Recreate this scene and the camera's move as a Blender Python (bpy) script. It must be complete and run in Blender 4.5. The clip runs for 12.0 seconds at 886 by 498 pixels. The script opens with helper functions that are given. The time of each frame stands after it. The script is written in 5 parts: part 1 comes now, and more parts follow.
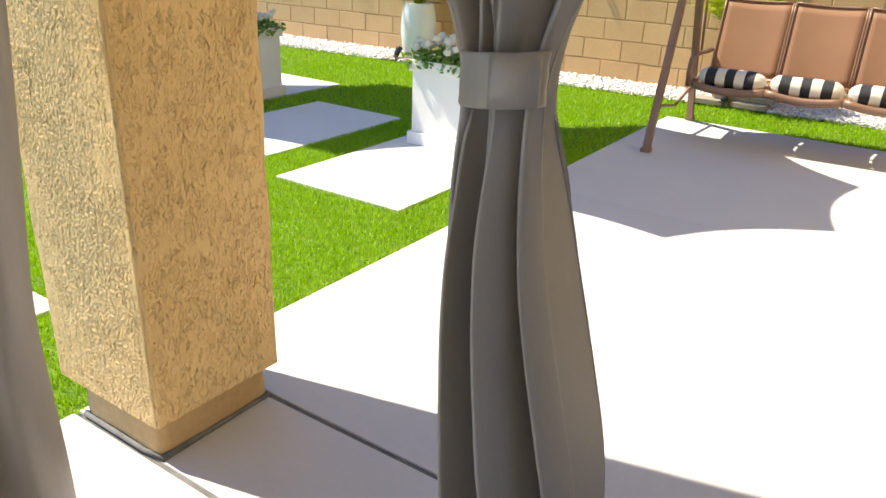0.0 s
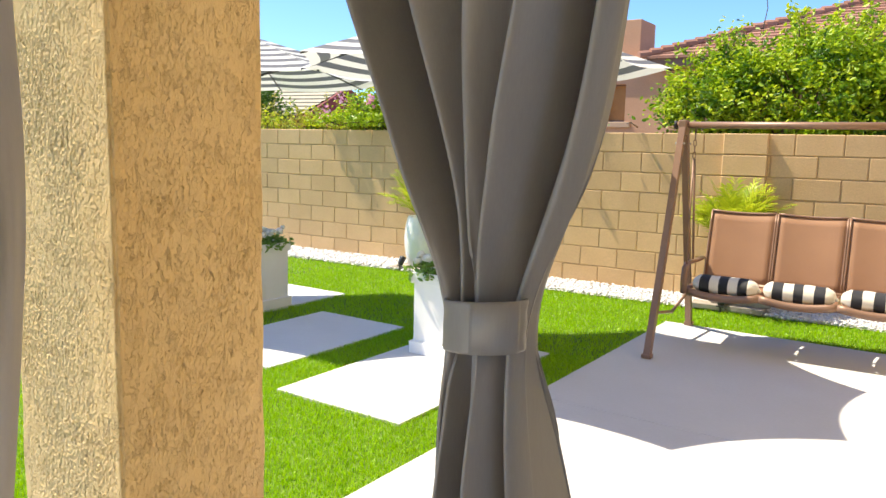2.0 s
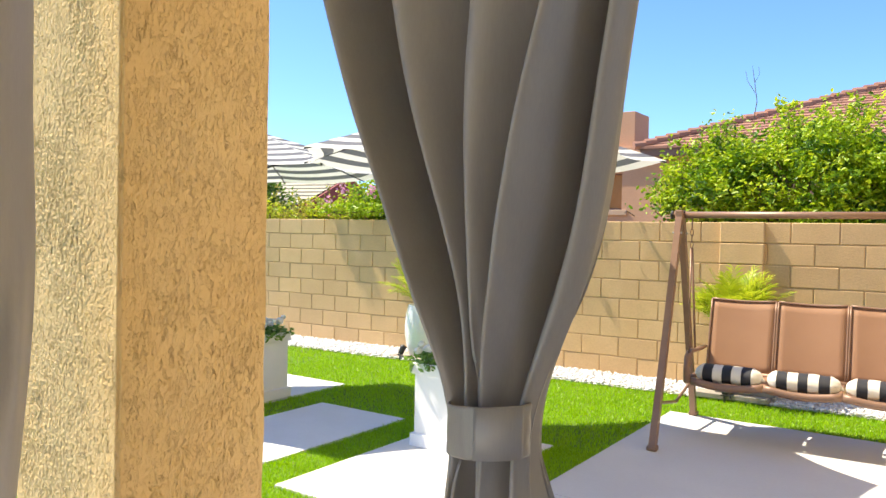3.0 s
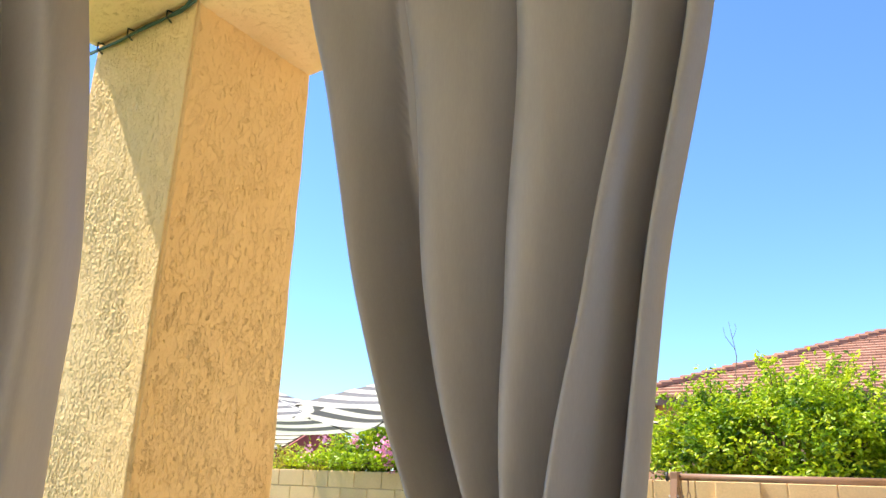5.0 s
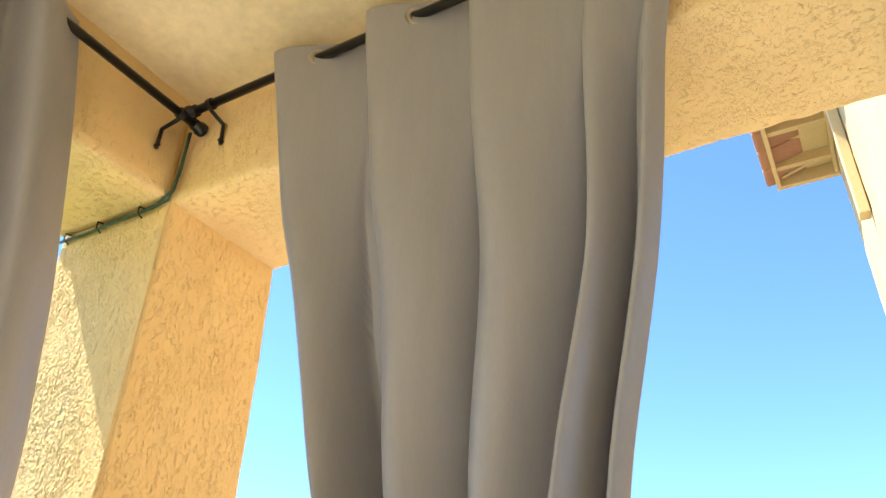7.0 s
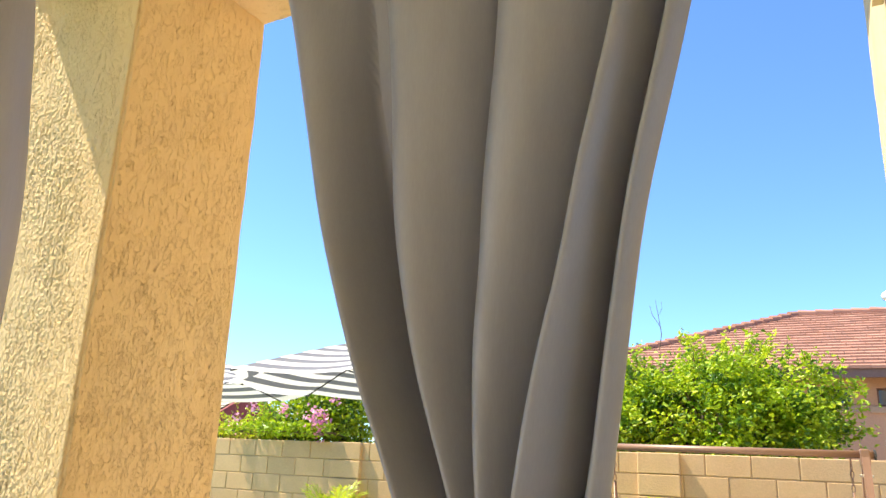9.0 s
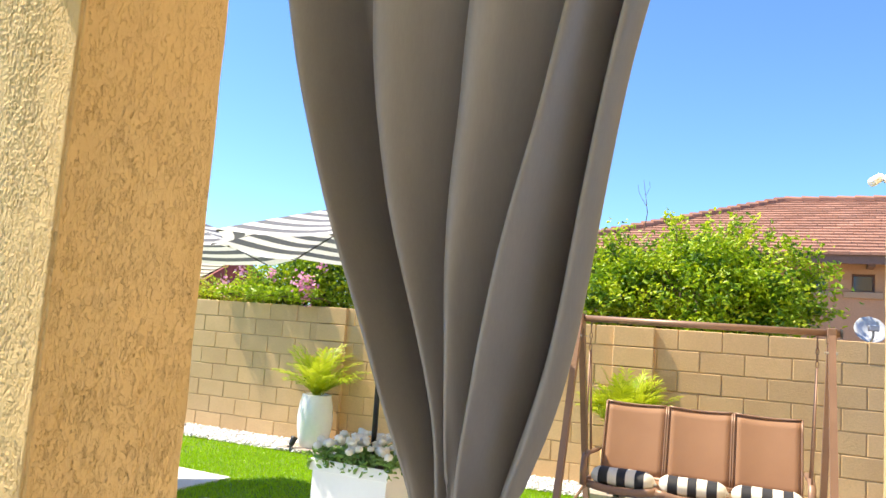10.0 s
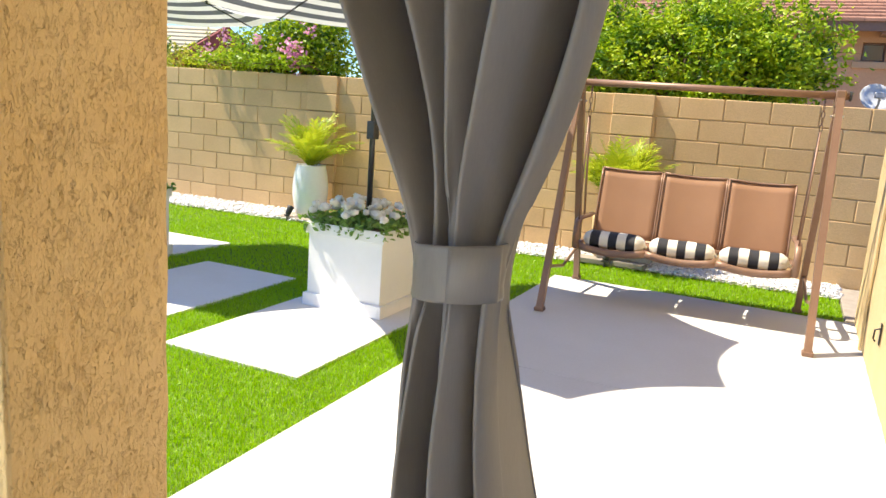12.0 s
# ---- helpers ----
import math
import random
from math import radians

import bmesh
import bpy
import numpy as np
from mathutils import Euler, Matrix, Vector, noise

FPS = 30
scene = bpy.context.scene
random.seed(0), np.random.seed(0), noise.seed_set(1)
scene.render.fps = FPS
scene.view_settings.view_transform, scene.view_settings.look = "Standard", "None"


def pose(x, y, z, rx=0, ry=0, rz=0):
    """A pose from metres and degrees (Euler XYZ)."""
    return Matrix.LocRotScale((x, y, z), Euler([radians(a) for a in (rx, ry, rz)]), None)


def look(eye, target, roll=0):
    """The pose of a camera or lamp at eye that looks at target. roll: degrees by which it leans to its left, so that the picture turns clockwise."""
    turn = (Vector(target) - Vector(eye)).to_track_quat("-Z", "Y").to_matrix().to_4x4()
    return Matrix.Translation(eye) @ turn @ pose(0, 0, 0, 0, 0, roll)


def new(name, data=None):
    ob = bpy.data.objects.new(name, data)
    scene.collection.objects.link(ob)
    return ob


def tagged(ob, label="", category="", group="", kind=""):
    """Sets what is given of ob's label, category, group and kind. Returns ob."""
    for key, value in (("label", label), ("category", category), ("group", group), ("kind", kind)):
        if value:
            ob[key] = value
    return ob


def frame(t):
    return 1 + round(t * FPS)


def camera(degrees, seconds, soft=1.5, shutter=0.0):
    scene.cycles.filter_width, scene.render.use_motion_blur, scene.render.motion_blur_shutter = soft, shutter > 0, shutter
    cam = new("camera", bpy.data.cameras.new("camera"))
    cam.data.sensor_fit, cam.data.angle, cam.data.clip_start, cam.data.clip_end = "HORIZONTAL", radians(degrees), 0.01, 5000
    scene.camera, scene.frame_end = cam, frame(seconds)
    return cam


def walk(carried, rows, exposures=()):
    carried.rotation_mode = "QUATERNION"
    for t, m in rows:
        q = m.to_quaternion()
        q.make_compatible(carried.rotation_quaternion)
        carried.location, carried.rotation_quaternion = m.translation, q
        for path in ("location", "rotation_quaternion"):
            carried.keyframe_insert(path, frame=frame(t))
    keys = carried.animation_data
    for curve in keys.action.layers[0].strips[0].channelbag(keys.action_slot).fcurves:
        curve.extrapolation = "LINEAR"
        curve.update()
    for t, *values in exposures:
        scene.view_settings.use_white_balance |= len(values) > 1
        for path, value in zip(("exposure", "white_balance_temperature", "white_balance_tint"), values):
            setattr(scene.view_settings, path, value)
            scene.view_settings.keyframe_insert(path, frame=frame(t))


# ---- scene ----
cam = camera(61.4, 12.0)
PATH = [
    (0, (0.207, -0.098, 1.350), (-0.805, 1.440, 0.568), 2.4),
    (0.5, (0.231, -0.087, 1.363), (-0.826, 1.475, 0.698), 1.8),
    (1, (0.236, -0.090, 1.382), (-0.852, 1.501, 0.85), 1.6),
    (1.5, (0.228, -0.09, 1.398), (-0.873, 1.531, 1.001), 1.5),
    (2, (0.239, -0.097, 1.416), (-0.879, 1.54, 1.147), 1.4),
    (2.5, (0.243, -0.102, 1.429), (-0.884, 1.544, 1.284), 1.1),
    (2.7, (0.247, -0.106, 1.432), (-0.883, 1.541, 1.33), 1.1),
    (4.3, (0.216, -0.171, 1.511), (-0.892, 1.46, 1.845), 1.2),
    (4.5, (0.209, -0.175, 1.512), (-0.888, 1.445, 1.928), 1.3),
    (5, (0.207, -0.208, 1.552), (-0.845, 1.387, 2.142), 1.9),
    (5.5, (0.208, -0.242, 1.587), (-0.779, 1.324, 2.343), 2.3),
    (6, (0.205, -0.238, 1.576), (-0.711, 1.277, 2.507), 2.0),
    (6.5, (0.218, -0.239, 1.589), (-0.653, 1.237, 2.621), 1.7),
    (6.7, (0.215, -0.248, 1.581), (-0.636, 1.223, 2.635), 1.5),
    (8.3, (0.182, -0.257, 1.578), (-0.721, 1.38, 2.291), 2.1),
    (8.5, (0.164, -0.263, 1.575), (-0.731, 1.399, 2.235), 2.5),
    (9, (0.134, -0.218, 1.515), (-0.766, 1.487, 2.047), 2.3),
    (9.5, (0.143, -0.205, 1.502), (-0.758, 1.544, 1.864), 3.4),
    (10, (0.145, -0.191, 1.48), (-0.743, 1.589, 1.687), 4.1),
    (10.5, (0.121, -0.166, 1.457), (-0.753, 1.632, 1.516), 4.5),
    (11, (0.118, -0.141, 1.445), (-0.751, 1.659, 1.356), 4.9),
    (11.5, (0.092, -0.105, 1.412), (-0.757, 1.691, 1.183), 4.5),
    (12, (0.087, -0.076, 1.379), (-0.738, 1.706, 1.002), 4.1),
]
walk(cam, [(t, look(eye, target, roll)) for t, eye, target, roll in PATH],
     [(0.0, 1.06, 7250, 10), (2.7, 1.24, 7250, 10), (4.5, 1.5, 7250, 10), (5.5, 1.72, 7250, 10), (6.5, 1.95, 7250, 10), (8.3, 1.65, 7250, 10), (9.5, 1.48, 7250, 10), (11.0, 1.2, 7250, 10), (12.0, 1.2, 7250, 10)])

# ---- light ----
SUN_WAY = Vector((0.63, 0.152, -1.0)).normalized()
world = bpy.data.worlds.new("sky")
scene.world = world
world.use_nodes = True
wt = world.node_tree
sky = wt.nodes.new("ShaderNodeTexSky")
sky.sky_type = 'NISHITA'
sky.sun_disc = False
sky.sun_elevation = math.asin(-SUN_WAY.z)
sky.sun_rotation = math.atan2(-SUN_WAY.x, -SUN_WAY.y)
sky.air_density, sky.dust_density, sky.ozone_density = 1.0, 0.0, 2.0
wt.nodes["Background"].inputs["Strength"].default_value = 0.15
tint = wt.nodes.new("ShaderNodeMix")
tint.data_type, tint.blend_type = 'RGBA', 'MULTIPLY'
tint.inputs[0].default_value = 1.0
tint.inputs[7].default_value = (0.355, 0.54, 0.82, 1)
wt.links.new(sky.outputs[0], tint.inputs[6])
wt.links.new(tint.outputs[2], wt.nodes["Background"].inputs["Color"])
sun = new("sun", bpy.data.lights.new("sun", 'SUN'))
sun.data.energy, sun.data.angle, sun.data.color = 4.2, radians(0.53), (1.0, 0.93, 0.80)
sun.matrix_world = look((-8, -2, 14), Vector((-8, -2, 14)) + SUN_WAY)

# ---- materials ----


def links(m):
    return m.node_tree.nodes, m.node_tree.links


def material(name, rough=0.6, metal=0.0):
    m = bpy.data.materials.new(name)
    m.use_nodes = True
    b = m.node_tree.nodes["Principled BSDF"]
    b.inputs["Roughness"].default_value = rough
    b.inputs["Metallic"].default_value = metal
    return m, b


def place_of(m, stretch=(1, 1, 1)):
    n, l = links(m)
    geo = n.new("ShaderNodeNewGeometry")
    mul = n.new("ShaderNodeVectorMath")
    mul.operation = 'MULTIPLY'
    mul.inputs[1].default_value = stretch
    l.new(geo.outputs["Position"], mul.inputs[0])
    return mul.outputs[0]


def noise_of(m, where, scale, detail=4.0, distort=0.0, rough=0.55):
    n, l = links(m)
    t = n.new("ShaderNodeTexNoise")
    t.inputs["Scale"].default_value = scale
    t.inputs["Detail"].default_value = detail
    t.inputs["Roughness"].default_value = rough
    t.inputs["Distortion"].default_value = distort
    l.new(where, t.inputs["Vector"])
    return t.outputs["Fac"]


def ramp_of(m, fac, stops):
    n, l = links(m)
    r = n.new("ShaderNodeValToRGB")
    while len(r.color_ramp.elements) < len(stops):
        r.color_ramp.elements.new(0.5)
    for e, (p, c) in zip(r.color_ramp.elements, stops):
        e.position = p
        e.color = (*c, 1) if isinstance(c, tuple) else (c, c, c, 1)
    l.new(fac, r.inputs[0])
    return r.outputs[0]


def mix_of(m, fac, a, b, mode='MIX'):
    n, l = links(m)
    x = n.new("ShaderNodeMix")
    x.data_type, x.blend_type = 'RGBA', mode
    for v, i in ((fac, 0), (a, 6), (b, 7)):
        if isinstance(v, (int, float)):
            x.inputs[i].default_value = v if i == 0 else (v, v, v, 1)
        elif isinstance(v, tuple):
            x.inputs[i].default_value = (*v, 1)
        else:
            l.new(v, x.inputs[i])
    return x.outputs[2]


def math_of(m, op, a, b=0.0):
    n, l = links(m)
    x = n.new("ShaderNodeMath")
    x.operation = op
    for v, i in ((a, 0), (b, 1)):
        if isinstance(v, (int, float)):
            x.inputs[i].default_value = v
        else:
            l.new(v, x.inputs[i])
    return x.outputs[0]


def bump_of(m, b, height, strength, distance):
    n, l = links(m)
    x = n.new("ShaderNodeBump")
    x.inputs["Strength"].default_value = strength
    x.inputs["Distance"].default_value = distance
    l.new(height, x.inputs["Height"])
    l.new(x.outputs[0], b.inputs["Normal"])


def plain(name, a, c, scale=6.0, rough=0.6, metal=0.0, bump=0.0, fine=80.0, distance=0.002, piece=0.0, island=0.0, stretch=(1, 1, 1), speck=0.35):
    """Two tones in large and fine patches, with a fine relief; piece and island vary it from piece to piece."""
    m, b = material(name, rough, metal)
    n, l = links(m)
    p = place_of(m, stretch)
    big = ramp_of(m, noise_of(m, p, scale), [(0.3, 0.0), (0.7, 1.0)])
    small = noise_of(m, p, fine, 3.0)
    col = mix_of(m, big, a, c)
    col = mix_of(m, speck, col, ramp_of(m, small, [(0.25, 0.55), (0.75, 1.0)]), 'MULTIPLY')
    if piece or island:
        if piece:
            o = n.new("ShaderNodeObjectInfo").outputs["Random"]
        else:
            o = n.new("ShaderNodeNewGeometry").outputs["Random Per Island"]
        k = piece or island
        col = mix_of(m, 1.0, col, ramp_of(m, o, [(0.0, 1.0 - k), (1.0, 1.0)]), 'MULTIPLY')
    l.new(col, b.inputs["Base Color"])
    if bump:
        bump_of(m, b, small, bump, distance)
    return m


def stucco(name, a, c, strength=0.9, distance=0.012, crevice_shade=0.16):
    """Skip-trowel stucco: smooth patches, broken thin crevices and dragged grooves."""
    m, b = material(name, 0.9)
    n, l = links(m)
    p = place_of(m, (1, 1, 0.6))

    def crevice(where, scale, width, gate_scale, gate):
        line = math_of(m, 'ABSOLUTE', math_of(m, 'SUBTRACT', noise_of(m, where, scale, 3.0, 0.6), 0.5))
        line = ramp_of(m, line, [(0.0, 0.0), (width, 1.0)])
        open_at = ramp_of(m, noise_of(m, where, gate_scale, 2.0), [(gate, 0.0), (gate + 0.05, 1.0)])
        return mix_of(m, open_at, 1.0, line)

    one = crevice(place_of(m, (1, 1, 0.55)), 62.0, 0.026, 48.0, 0.57)
    two = crevice(place_of(m, (1, 1, 0.5)), 110.0, 0.05, 60.0, 0.565)
    holes = ramp_of(m, noise_of(m, place_of(m, (1, 1, 0.5)), 230.0, 2.0, 0.4), [(0.36, 0.0), (0.42, 1.0)])
    holes = mix_of(m, ramp_of(m, noise_of(m, place_of(m), 8.0, 4.0, 1.0), [(0.45, 0.0), (0.54, 1.0)]), 1.0, holes)
    cut = math_of(m, 'MULTIPLY', math_of(m, 'MULTIPLY', one, two), holes)
    grooves = ramp_of(m, noise_of(m, place_of(m, (1, 1, 0.36)), 120.0, 3.0, 0.5), [(0.40, 0.0), (0.50, 1.0)])
    grooves = mix_of(m, ramp_of(m, noise_of(m, p, 9.0, 4.0, 1.0), [(0.46, 0.0), (0.54, 1.0)]), 1.0, grooves)
    relief = math_of(m, 'ADD', math_of(m, 'MULTIPLY', cut, 1.0), math_of(m, 'MULTIPLY', grooves, 0.3))
    relief = math_of(m, 'ADD', relief, math_of(m, 'MULTIPLY', noise_of(m, p, 60.0, 5.0, 0.6), 0.5))
    relief = math_of(m, 'ADD', relief, math_of(m, 'MULTIPLY', noise_of(m, place_of(m), 230.0, 2.0), 0.5))
    col = mix_of(m, ramp_of(m, noise_of(m, p, 2.2, 4.0), [(0.3, 0.0), (0.7, 1.0)]), a, c)
    # shade inside crevices and pits is put into the colour as a brown tint
    col = mix_of(m, crevice_shade, col, ramp_of(m, cut, [(0.0, (0.42, 0.30, 0.18)), (1.0, (1.0, 1.0, 1.0))]), 'MULTIPLY')
    l.new(col, b.inputs["Base Color"])
    # worked harder low down, floated smoother above head height
    high = n.new("ShaderNodeSeparateXYZ")
    l.new(place_of(m), high.inputs[0])
    worked = ramp_of(m, math_of(m, 'MULTIPLY', high.outputs[2], 0.25), [(0.44, 1.0), (0.56, 0.5)])
    bump_of(m, b, math_of(m, 'MULTIPLY', relief, worked), strength, distance)
    return m


def leafy(name, a, c, through_tone):
    m, b = material(name, 0.42)
    n, l = links(m)
    o = n.new("ShaderNodeNewGeometry").outputs["Random Per Island"]
    col = mix_of(m, o, a, c)
    l.new(col, b.inputs["Base Color"])
    t = n.new("ShaderNodeBsdfTranslucent")
    l.new(mix_of(m, o, through_tone, c), t.inputs["Color"])
    s = n.new("ShaderNodeMixShader")
    s.inputs[0].default_value = 0.4
    l.new(b.outputs[0], s.inputs[1])
    l.new(t.outputs[0], s.inputs[2])
    l.new(s.outputs[0], n["Material Output"].inputs["Surface"])
    return m


def cloth(name, a, c, share=0.12, rough=0.75, thin=None, gloss=0.5):
    m, b = material(name, rough)
    n, l = links(m)
    p = place_of(m, (1, 1, 0.08))
    col = mix_of(m, noise_of(m, p, 55.0, 5.0), a, c)
    weave = noise_of(m, place_of(m, (1, 1, 0.12)), 420.0, 2.0)
    col = mix_of(m, 0.4, col, ramp_of(m, weave, [(0.2, 0.7), (0.8, 1.0)]), 'MULTIPLY')
    l.new(col, b.inputs["Base Color"])
    b.inputs["Sheen Weight"].default_value = 0.08
    b.inputs["Specular IOR Level"].default_value = gloss
    bump_of(m, b, weave, 0.12, 0.001)
    t = n.new("ShaderNodeBsdfTranslucent")
    if thin:
        t.inputs["Color"].default_value = (*thin, 1)
    else:
        l.new(col, t.inputs["Color"])
    s = n.new("ShaderNodeMixShader")
    s.inputs[0].default_value = share
    l.new(b.outputs[0], s.inputs[1])
    l.new(t.outputs[0], s.inputs[2])
    l.new(s.outputs[0], n["Material Output"].inputs["Surface"])
    return m


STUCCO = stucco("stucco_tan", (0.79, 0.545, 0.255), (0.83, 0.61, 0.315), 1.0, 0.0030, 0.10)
STUCCO_SMOOTH = plain("stucco_base", (0.52, 0.35, 0.17), (0.58, 0.41, 0.22), 5.0, 0.9, bump=0.5, fine=60, distance=0.003)
CEILING = plain("ceiling_paint", (0.87, 0.70, 0.40), (0.90, 0.74, 0.44), 2.0, 0.9, bump=0.3, fine=35, distance=0.002)
HOUSE = stucco("stucco_cream", (0.54, 0.40, 0.20), (0.60, 0.46, 0.25), 0.6, 0.005)
CONCRETE = plain("painted_concrete", (0.55, 0.55, 0.55), (0.60, 0.60, 0.60), 1.3, 0.62, bump=0.25, fine=45, distance=0.0015, speck=0.12)
PAVER = plain("paver_concrete", (0.60, 0.60, 0.60), (0.66, 0.66, 0.66), 2.0, 0.7, bump=0.3, fine=60, distance=0.0015, speck=0.12)
JOINT = plain("joint_filler", (0.12, 0.12, 0.12), (0.22, 0.22, 0.22), 20.0, 0.9, bump=0.4, fine=120)
BLOCK = plain("wall_block", (0.68, 0.44, 0.215), (0.76, 0.51, 0.26), 2.2, 0.92, bump=0.7, fine=70, distance=0.004, piece=0.14)
MORTAR = plain("mortar", (0.52, 0.34, 0.17), (0.58, 0.39, 0.20), 8.0, 0.95, bump=0.6, fine=90, distance=0.003)
SOIL = plain("soil", (0.10, 0.075, 0.05), (0.17, 0.13, 0.09), 3.0, 0.95, bump=0.8, fine=60, distance=0.01)
DESERT = plain("desert_ground", (0.30, 0.24, 0.17), (0.38, 0.31, 0.22), 0.6, 0.95, bump=0.6, fine=20, distance=0.01)
TURF_BASE = plain("turf_backing", (0.09, 0.18, 0.005), (0.13, 0.24, 0.008), 3.0, 0.8, bump=0.8, fine=140, distance=0.006)
TURF = leafy("turf_blade", (0.18, 0.385, 0.004), (0.36, 0.61, 0.010), (0.40, 0.64, 0.010))
GRAVEL = plain("white_gravel", (0.80, 0.79, 0.77), (0.86, 0.85, 0.84), 9.0, 0.8, bump=0.3, fine=60, island=0.15)
WHITE = plain("white_paint", (0.78, 0.78, 0.78), (0.82, 0.82, 0.82), 3.0, 0.45, bump=0.04, fine=30, distance=0.001, speck=0.05)
GLAZE = plain("white_glaze", (0.80, 0.80, 0.80), (0.84, 0.84, 0.84), 5.0, 0.22, bump=0.15, fine=25, distance=0.004, speck=0.1)
BRONZE = plain("bronze_powder_coat", (0.25, 0.145, 0.095), (0.30, 0.18, 0.12), 5.0, 0.42, 0.2, bump=0.15, fine=200, distance=0.001)
SLING = plain("sling_fabric", (0.30, 0.158, 0.088), (0.34, 0.184, 0.104), 3.0, 0.75, bump=0.5, fine=380, distance=0.001)
BLACK = plain("black_metal", (0.018, 0.017, 0.016), (0.03, 0.028, 0.026), 10.0, 0.3, 0.5)
BLACKP = plain("black_plastic", (0.02, 0.02, 0.02), (0.035, 0.035, 0.035), 10.0, 0.5)
STEEL = plain("pole_steel", (0.05, 0.05, 0.055), (0.08, 0.08, 0.085), 10.0, 0.35, 0.6)
RING = plain("ring_metal", (0.55, 0.50, 0.42), (0.62, 0.57, 0.50), 10.0, 0.3, 0.9)
CURTAIN = cloth("curtain_grey", (0.295, 0.285, 0.288), (0.345, 0.335, 0.338), 0.10, 0.42, (0.62, 0.50, 0.44), 0.9)
STRIPE_W = cloth("canvas_white", (0.78, 0.78, 0.77), (0.82, 0.82, 0.81), 0.3)
STRIPE_B = cloth("canvas_black", (0.12, 0.13, 0.16), (0.15, 0.16, 0.19), 0.25)
CUSH_W = cloth("cushion_cream", (0.74, 0.69, 0.58), (0.79, 0.75, 0.65), 0.05)
CUSH_B = cloth("cushion_black", (0.012, 0.013, 0.017), (0.02, 0.02, 0.026), 0.02)
BARK = plain("bark", (0.13, 0.09, 0.055), (0.20, 0.145, 0.09), 12.0, 0.9, bump=0.8, fine=60, distance=0.006)
LEAF_CITRUS = leafy("citrus_leaf", (0.035, 0.105, 0.008), (0.12, 0.25, 0.014), (0.16, 0.32, 0.015))
LEAF_MID = leafy("citrus_leaf_young", (0.19, 0.35, 0.012), (0.34, 0.49, 0.02), (0.46, 0.62, 0.025))
LEAF_DARK = leafy("vine_leaf", (0.03, 0.085, 0.015), (0.14, 0.26, 0.035), (0.18, 0.34, 0.03))
LEAF_LIME = leafy("lime_leaf", (0.34, 0.48, 0.02), (0.52, 0.62, 0.03), (0.62, 0.72, 0.04))
LEAF_GOLD = leafy("golden_leaf", (0.30, 0.32, 0.03), (0.45, 0.42, 0.07), (0.5, 0.5, 0.06))
PALM = leafy("palm_leaf", (0.20, 0.34, 0.015), (0.55, 0.60, 0.04), (0.55, 0.62, 0.04))
BRACT = leafy("pink_bract", (0.72, 0.20, 0.46), (0.88, 0.48, 0.68), (0.9, 0.4, 0.6))
PETAL = leafy("white_petal", (0.90, 0.89, 0.84), (0.94, 0.93, 0.88), (0.92, 0.91, 0.86))
LEAF_FLOWER = leafy("flower_leaf", (0.07, 0.19, 0.04), (0.26, 0.42, 0.10), (0.28, 0.46, 0.08))
ROOF = plain("roof_tile", (0.41, 0.20, 0.13), (0.50, 0.26, 0.175), 2.0, 0.8, bump=0.4, fine=30, distance=0.004, island=0.25, piece=0.0)
ROOF_PALE = plain("pale_roof_tile", (0.40, 0.36, 0.26), (0.50, 0.45, 0.33), 2.0, 0.85, bump=0.4, fine=30, distance=0.004)
ADOBE = plain("neighbour_stucco", (0.56, 0.32, 0.185), (0.62, 0.36, 0.215), 1.5, 0.9, bump=0.4, fine=40, distance=0.004)
FASCIA = plain("brown_fascia", (0.20, 0.115, 0.085), (0.25, 0.15, 0.11), 3.0, 0.7, bump=0.2, fine=40)
SILL = plain("sill_stucco", (0.50, 0.34, 0.22), (0.55, 0.38, 0.25), 3.0, 0.85, bump=0.3, fine=50)
REDBOARD = plain("red_boards", (0.22, 0.035, 0.03), (0.28, 0.05, 0.04), 6.0, 0.7, bump=0.2, fine=50)
AMBER = plain("amber_blind", (0.45, 0.20, 0.05), (0.52, 0.25, 0.07), 4.0, 0.6)
STONE = plain("border_stone", (0.30, 0.26, 0.22), (0.40, 0.35, 0.30), 8.0, 0.9, bump=0.7, fine=60, distance=0.004)
DISH = plain("dish_grey", (0.55, 0.57, 0.60), (0.60, 0.62, 0.65), 6.0, 0.4)
CREAM_TRIM = plain("cream_trim", (0.62, 0.47, 0.24), (0.68, 0.53, 0.29), 4.0, 0.7, bump=0.25, fine=60)
RAFTER = plain("rafter_paint", (0.58, 0.44, 0.24), (0.64, 0.50, 0.29), 4.0, 0.75, bump=0.2, fine=50)
CABLE = plain("green_cable", (0.015, 0.06, 0.035), (0.03, 0.09, 0.055), 20.0, 0.5)
glass, gb = material("window_glass", 0.05)
gb.inputs["Base Color"].default_value = (0.03, 0.045, 0.06, 1)
gb.inputs["Specular IOR Level"].default_value = 0.8

# ---- mesh helpers ----


def part(name, bm, mat, parent=None, label="", smooth=False, at=None):
    me = bpy.data.meshes.new(name)
    bm.to_mesh(me)
    bm.free()
    for m in (mat if isinstance(mat, (list, tuple)) else [mat]):
        me.materials.append(m)
    if smooth:
        me.shade_smooth()
    ob = new(name, me)
    if parent is not None:
        ob.parent = parent
    if at is not None:
        ob.matrix_basis = at
    if label:
        ob["label"] = label
    return ob


def empty(name, m, label, category, group="", kind=""):
    ob = new(name)
    ob.empty_display_size = 0.1
    ob.matrix_basis = m
    return tagged(ob, label, category, group, kind)


